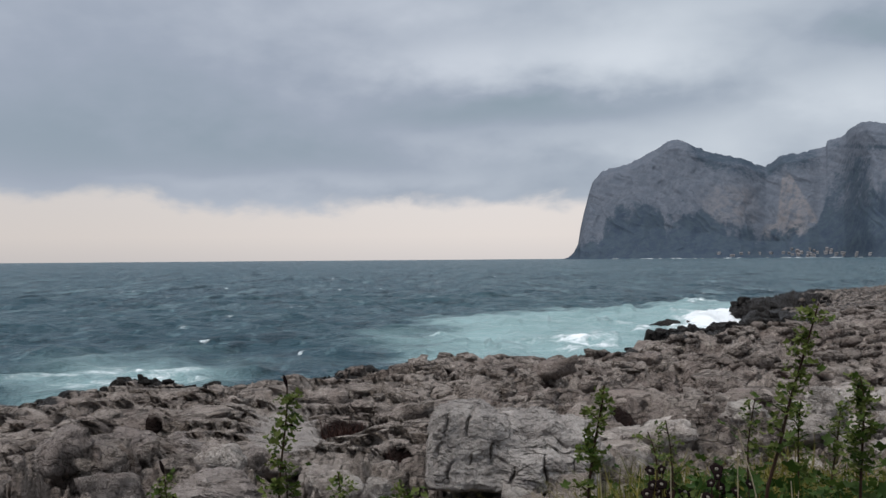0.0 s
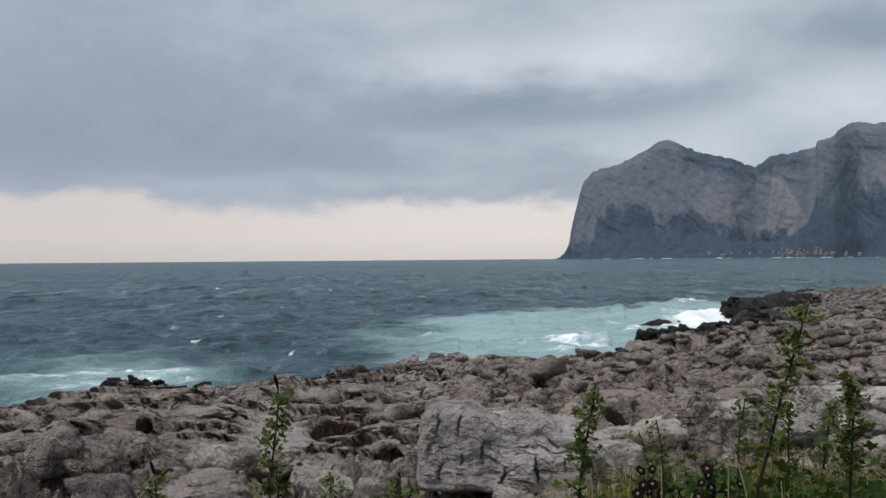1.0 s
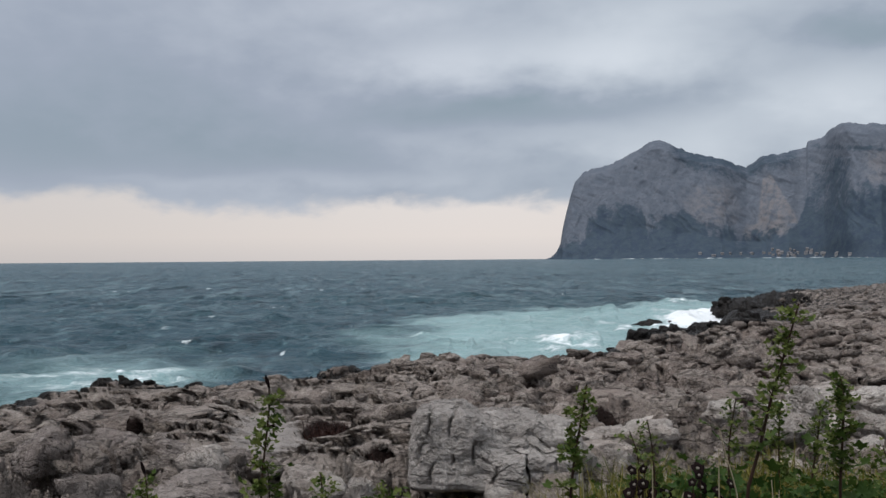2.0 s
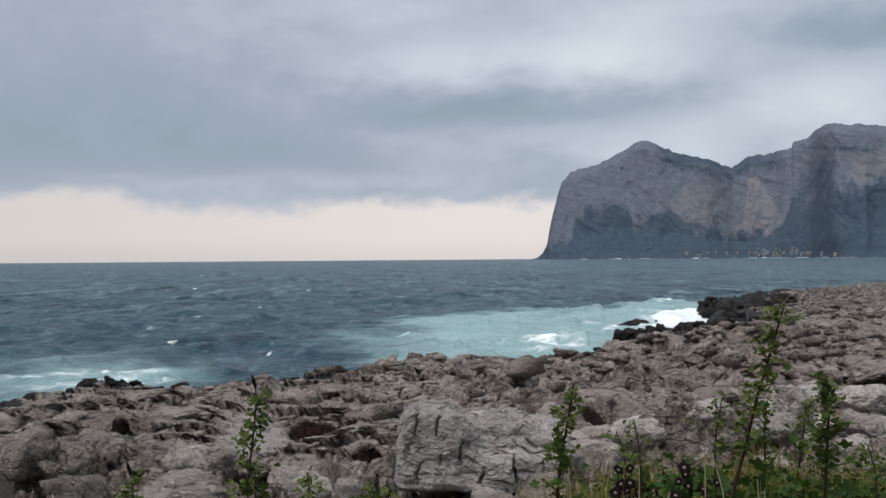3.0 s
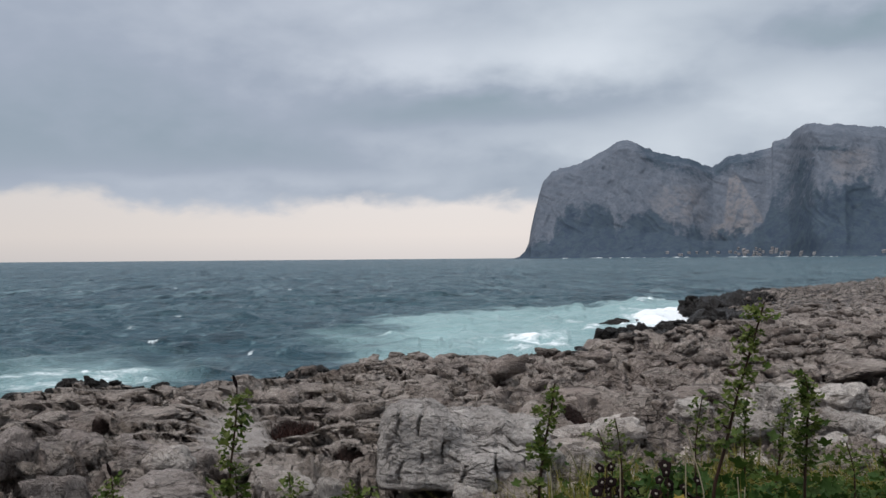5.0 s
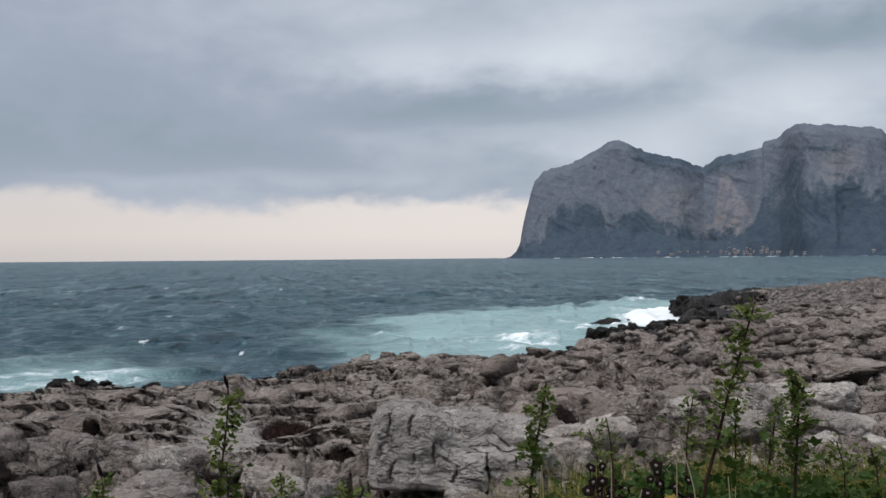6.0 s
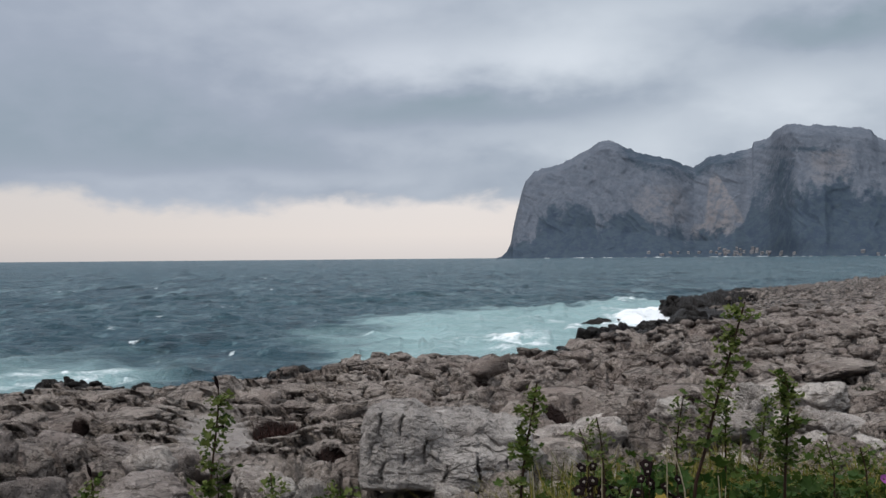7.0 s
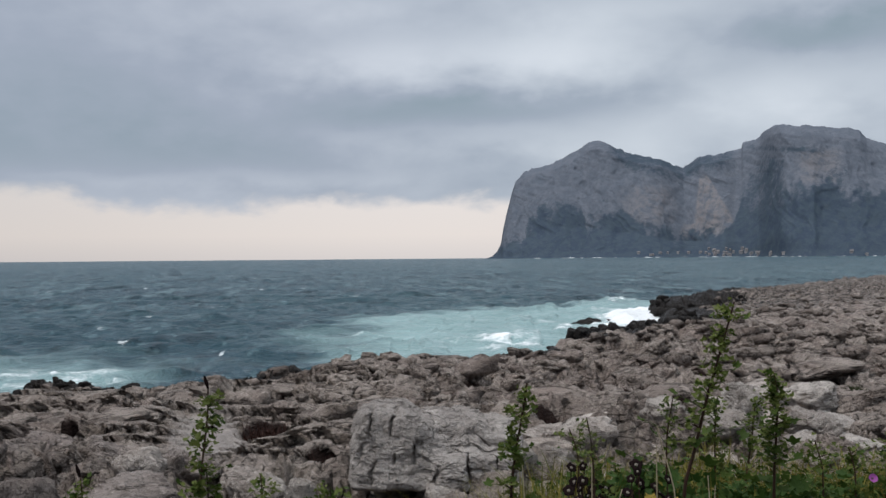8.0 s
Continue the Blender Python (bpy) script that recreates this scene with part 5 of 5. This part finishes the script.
mallow([(-0.17, 3.66, 4.80), (-0.16, 3.66, 4.72)], 8, 10, 0.042, 18, 0.005, label="bushy green mallow shoot")
mallow([(-1.18, 3.5, 4.80), (-1.17, 3.5, 4.7)], 4, 7, 0.034, 19, 0.005, label="small pale green mallow shoot")
mallow([(-0.54, 3.5, 4.95), (-0.53, 3.5, 4.85)], 10, 7, 0.042, 20, 0.005, label="mallow shoot with broad bright green leaves")
mallow([(1.50, 3.92, 5.08), (1.49, 3.93, 4.93), (1.46, 3.94, 4.71)], 4, 9, 0.036, 9, 0.005, label="thin leaning mallow plant")
mallow([(0.72, 3.73, 5.00), (0.76, 3.72, 4.89)], 3, 7, 0.030, 10, 0.0045, label="short weed with a nodding tuft of buds")
mallow([(1.53, 3.48, 4.98), (1.56, 3.47, 4.87)], 3, 7, 0.030, 11, 0.0045, label="short weed with small buds")
mallow([(1.15, 3.83, 5.10), (1.12, 3.84, 4.91)], 4, 9, 0.030, 12, 0.0045, label="thin weed with sparse leaves")
mallow([(1.30, 3.78, 5.10), (1.29, 3.79, 4.96)], 5, 12, 0.036, 13, 0.0045, label="leafy weed with pale green tufts")
mallow([(1.66, 3.5, 4.95), (1.69, 3.5, 4.85)], 5, 7, 0.034, 14, 0.0045, label="short leafy weed on the bank")
mallow([(1.83, 3.5, 4.98), (1.80, 3.5, 4.85)], 5, 8, 0.034, 15, 0.0045, label="short leafy weed on the bank")


def dry_stalk(points):
    root = (points[-1][0], points[-1][1], bank_height(np.array([points[-1][0]]), np.array([points[-1][1]]))[0])
    line = curve_through([root] + list(points[::-1]), 12)
    v, f = tube(line - np.array(root), np.linspace(0.0032, 0.0016, len(line)), 5)
    ob = new("dry_stalk", mesh_from("dry_stalk", v, f, [STRAW]))
    ob.location = root
    tagged(ob, "pale dry straw stalk standing on the bank", "stalk", "dry stalks")


for pts in ([(0.89, 3.18, 5.11), (0.91, 3.17, 5.01), (0.95, 3.16, 4.87)], [(0.70, 3.22, 4.99), (0.70, 3.22, 4.90)], [(1.04, 3.13, 4.95), (1.05, 3.13, 4.8)],
                         [(0.80, 3.2, 4.90), (0.77, 3.2, 4.8)], [(0.49, 3.3, 4.98), (0.50, 3.3, 4.8)], [(0.93, 3.3, 5.02), (0.93, 3.3, 4.85)], [(1.09, 3.2, 4.9), (1.085, 3.2, 4.8)]):
    dry_stalk(pts)


def seed_head(x, y, z, size, tilt, turn):
    """A dead black flower head: a ragged cup on a stalk with a pale core."""
    thing = new("seed_head", None)
    ground = bank_height(np.array([x]), np.array([y]))[0]
    thing.location = (x, y, ground)
    tagged(thing, "dead black flower head with a pale core", "dried flower", "dead flower heads")
    m = 14
    a = np.linspace(0, 2 * math.pi, m, endpoint=False)
    rings = []
    for r, h in ((0.12, 0.0), (0.34, 0.03), (0.5, 0.16), (0.44, 0.22), (0.2, 0.16)):
        wob = 1 + 0.14 * np.sin(a * 5 + turn)
        rings.append(np.stack([np.cos(a) * r * wob, np.sin(a) * r * wob, h + 0 * a], -1))
    v = np.concatenate(rings) * size
    f = sheet_faces(5, m, True)
    turnm = np.array(Euler((radians(tilt), 0, turn)).to_matrix())
    top = np.array([0, 0, z - ground])
    part("head", mesh_from("head", v @ turnm.T + top, f, [DARK]), DARK, thing)
    core = np.concatenate([np.stack([np.cos(a) * r, np.sin(a) * r, h + 0 * a], -1) for r, h in ((0.13, 0.17), (0.10, 0.21), (0.03, 0.22))]) * size
    part("core", mesh_from("core", core @ turnm.T + top, sheet_faces(3, m, True), [CORE]), CORE, thing, "pale core")
    v, f = tube([(0, 0, 0), (0.01, 0.01, (z - ground) * 0.5), tuple(top)], (0.003, 0.0025, 0.002), 5)
    part("stalk", mesh_from("stalk", v, f, [STEM]), STEM, thing)


rng_heads = np.random.default_rng(5)
for i in range(40):
    seed_head((0.64 + 0.16 * rng_heads.random() if i % 2 else 0.86 + 0.15 * rng_heads.random()), 3.3 + 0.25 * rng_heads.random(), 4.72 + 0.17 * rng_heads.random(), 0.028 + 0.022 * rng_heads.random(), 30 + 40 * rng_heads.random(), 3 * rng_heads.random() - 1.5)


def spread(name, pool, count, area, low, high, size, label, category, mat, seed, up=0.3):
    """Many leaves in one mesh over a patch of the bank."""
    rng = np.random.default_rng(seed)
    verts, faces, base = [], [], 0
    data = []
    for me in pool:
        v = np.zeros(len(me.vertices) * 3, np.float32)
        me.vertices.foreach_get("co", v)
        f = np.zeros(len(me.loops), np.int32)
        me.loops.foreach_get("vertex_index", f)
        data.append((v.reshape(-1, 3), f.reshape(-1, 3)))
    for i in range(count):
        v, f = data[rng.integers(len(data))]
        x, y = rng.uniform(*area[0]), rng.uniform(*area[1])
        g = bank_height(np.array([x]), np.array([y]))[0]
        lump = 0.5 + 0.5 * fbm(np.array([x * 3.1]), np.array([y * 3.1]), octaves=2, seed=seed)[0]
        z = g + low + (high - low) * rng.random() ** 0.8 * min(1.0, max(0.25, lump + 0.25))
        m = np.array(Euler((rng.normal(0, 0.5), rng.normal(-0.2, 0.5), rng.uniform(0, 6.28))).to_matrix())
        verts.append(v * size * rng.uniform(0.6, 1.3) @ m.T + np.array([x, y, z]))
        faces.append(f + base)
        base += len(v)
    me = mesh_from(name, np.concatenate(verts), np.concatenate(faces), [mat])
    return tagged(new(name, me), label, category, kind="stuff")


spread("ground_herbs", LEAVES, 1500, ((0.70, 2.3), (3.3, 4.6)), 0.0, 0.25, 0.044, "broad green herb leaves crowding the bank", "herbs", LEAF, 31)
spread("fine_herbs", SMALL_LEAVES, 2000, ((0.6, 2.3), (3.3, 4.6)), 0.0, 0.29, 0.021, "small pale green herb leaves on the bank", "herbs", LEAF_PALE, 32)
spread("dark_herbs", LEAVES, 520, ((0.66, 1.04), (3.40, 3.7)), 0.06, 0.33, 0.055, "deep green broad leaves in a thick clump", "herbs", DEEP, 35)
spread("dark_herbs", LEAVES, 420, ((1.10, 1.80), (3.45, 3.8)), 0.05, 0.27, 0.055, "deep green broad leaves in a thick clump", "herbs", DEEP, 36)
spread("low_herbs", LEAVES, 260, ((-1.3, 0.3), (3.4, 3.9)), 0.1, 0.62, 0.055, "broad green leaves at the edge of the bank", "herbs", LEAF, 33)
spread("withered_leaves", LEAVES, 4, ((0.88, 0.96), (3.25, 3.35)), 0.26, 0.34, 0.05, "yellow withered leaves among the weeds", "leaves", YELLOW, 34)


def build_grass():
    rng = np.random.default_rng(41)
    for name, count, area, height, mat, label in (("grass", 3200, ((0.6, 2.4), (3.3, 5.2)), (0.06, 0.19), GRASS, "rough green and ochre grass on the bank"),
                                                  ("ochre_grass", 3200, ((1.0, 2.4), (3.45, 4.9)), (0.14, 0.31), OCHRE, "olive and ochre grass on the bank"),
                                                  ("tall_grass", 620, ((0.36, 0.82), (3.4, 3.8)), (0.28, 0.56), OCHRE, "tuft of tall ochre grass at the edge of the bank"),
                                                  ("dry_grass", 420, ((0.3, 1.1), (3.4, 4.4)), (0.10, 0.24), STRAW, "dry straw coloured grass on the bank")):
        x, y = rng.uniform(*area[0], count), rng.uniform(*area[1], count)
        g = bank_height(x, y)
        lump = np.clip(0.75 + 0.5 * fbm(x * 2.5, y * 2.5, octaves=2, seed=43), 0.3, 1.2)
        h = rng.uniform(*height, count) * lump
        a, b = rng.uniform(0, 6.28, count), rng.normal(0, 1.0, count)
        w = rng.uniform(0.0015, 0.004, count)
        ax, ay = np.cos(a) * w, np.sin(a) * w
        bx, by = np.cos(a + 1.57) * b * h, np.sin(a + 1.57) * b * h
        rows = [(0, 1.0), (0.45, 0.9), (0.8, 0.6), (1.0, 0.08)]
        v = np.stack([np.stack([x + s * ax * k + bx * t * t, y + s * ay * k + by * t * t, g + h * t * (1 - 0.15 * t * np.abs(b))], -1) for t, k in rows for s in (-1, 1)], 1)
        f = np.array([[2 * i, 2 * i + 1, 2 * i + 3, 2 * i + 2] for i in range(3)])
        faces = (f[None] + (np.arange(count) * 8)[:, None, None]).reshape(-1, 4)
        tagged(new(name, mesh_from(name, v.reshape(-1, 3), faces, [mat])), label, "grass", kind="stuff")


build_grass()


def mallow_flower(x, y, z):
    thing = new("mallow_flower", None)
    thing.location = (x, y, bank_height(np.array([x]), np.array([y]))[0])
    tagged(thing, "single purple mallow flower above the grass", "flower")
    h = z - thing.location.z
    v, f = tube([(0, 0, 0), (0.01, 0, h * 0.5), (0, 0, h)], (0.003, 0.0025, 0.002), 5)
    part("stalk", mesh_from("stalk", v, f, [LEAF]), LEAF, thing)
    me = leaf_mesh("petal", 2, PURPLE, 0.3, 0.15, 3)
    for i in range(5):
        ob = part("petal", me, None, thing)
        ob.matrix_local = Matrix.Translation((0, 0, h)) @ pose(0, 0, 0, 60, 0, 0) @ pose(0, 0, 0, 0, -25, i * 72) @ Matrix.Diagonal((0.022, 0.022, 0.022, 1))


mallow_flower(1.70, 3.4, 4.84)


# dry reddish scrub in the hollows of the rock
def scrub(x, y, size, seed, mat=None, name="dry_scrub", label="dark reddish brown dry scrub in a hollow of the rock"):
    rng = np.random.default_rng(seed)
    g, _ = ground_at(x, y)
    count = 1300
    a, el = rng.uniform(0, 6.28, count), rng.uniform(0.1, 1.2, count)
    ln = size * rng.uniform(0.15, 0.42, count)
    root = np.stack([rng.normal(0, size * 0.4, count), rng.normal(0, size * 0.3, count), np.zeros(count) - 0.03], -1)
    way = np.stack([np.cos(a) * np.cos(el), np.sin(a) * np.cos(el), np.sin(el)], -1)
    side = np.stack([-np.sin(a), np.cos(a), 0 * a], -1) * (size * 0.013)
    mid = root + way * (ln * 0.55)[:, None]
    end = root + way * ln[:, None] + rng.normal(0, size * 0.1, (count, 3))
    v = np.stack([root - side, root + side, mid + side, mid - side, end + side * 0.5, end - side * 0.5], 1).reshape(-1, 3)
    f = np.concatenate([np.array([[0, 1, 2, 3]]), np.array([[3, 2, 4, 5]])])
    faces = (f[None] + (np.arange(count) * 6)[:, None, None]).reshape(-1, 4)
    ob = new(name, mesh_from(name, v, faces, [mat or SCRUB]))
    ob.location = (x, y, g[0])
    tagged(ob, label, "shrub", "scrub in the hollows")


for i, (px, py, pr, depth) in enumerate(PITS):
    scrub(px, py + 0.3 * pr, 0.5 + 0.8 * pr, 700 + i)
for i, (px, py, sz) in enumerate(((9.3, 20.4, 0.35), (10.5, 19.6, 0.4), (7.6, 22.6, 0.4), (-1.0, 13.7, 0.35), (8.9, 22.5, 0.35), (11.0, 23.0, 0.3))):
    scrub(px, py, sz, 730 + i, BUSH, "green_scrub", "low dark green scrub between the rocks")


# ---- post ----
def stub_post():
    mat, k, b = material("weathered_concrete")
    p = k.coords()
    k.wire(k.mix(k.step(k.noise(p, 9, 5), 0.4, 0.65), (0.13, 0.12, 0.115), (0.21, 0.2, 0.19)), b.inputs["Base Color"])
    b.inputs["Roughness"].default_value = 0.9
    x, y = 10.6, 21.8
    g, _ = ground_at(x, y)
    m = 20
    a = np.linspace(0, 2 * math.pi, m, endpoint=False)
    rings = [np.stack([np.cos(a) * r, np.sin(a) * r, h + 0 * a], -1) for r, h in ((0.12, -0.3), (0.115, 0.36), (0.11, 0.44), (0.085, 0.455), (0.08, 0.40), (0.01, 0.39))]
    ob = new("post_stub", mesh_from("post_stub", np.concatenate(rings), sheet_faces(6, m, True), [mat]))
    ob.location = (x, y, g[0])
    tagged(ob, "short round weathered concrete post stub on the rocks", "post")


stub_post()
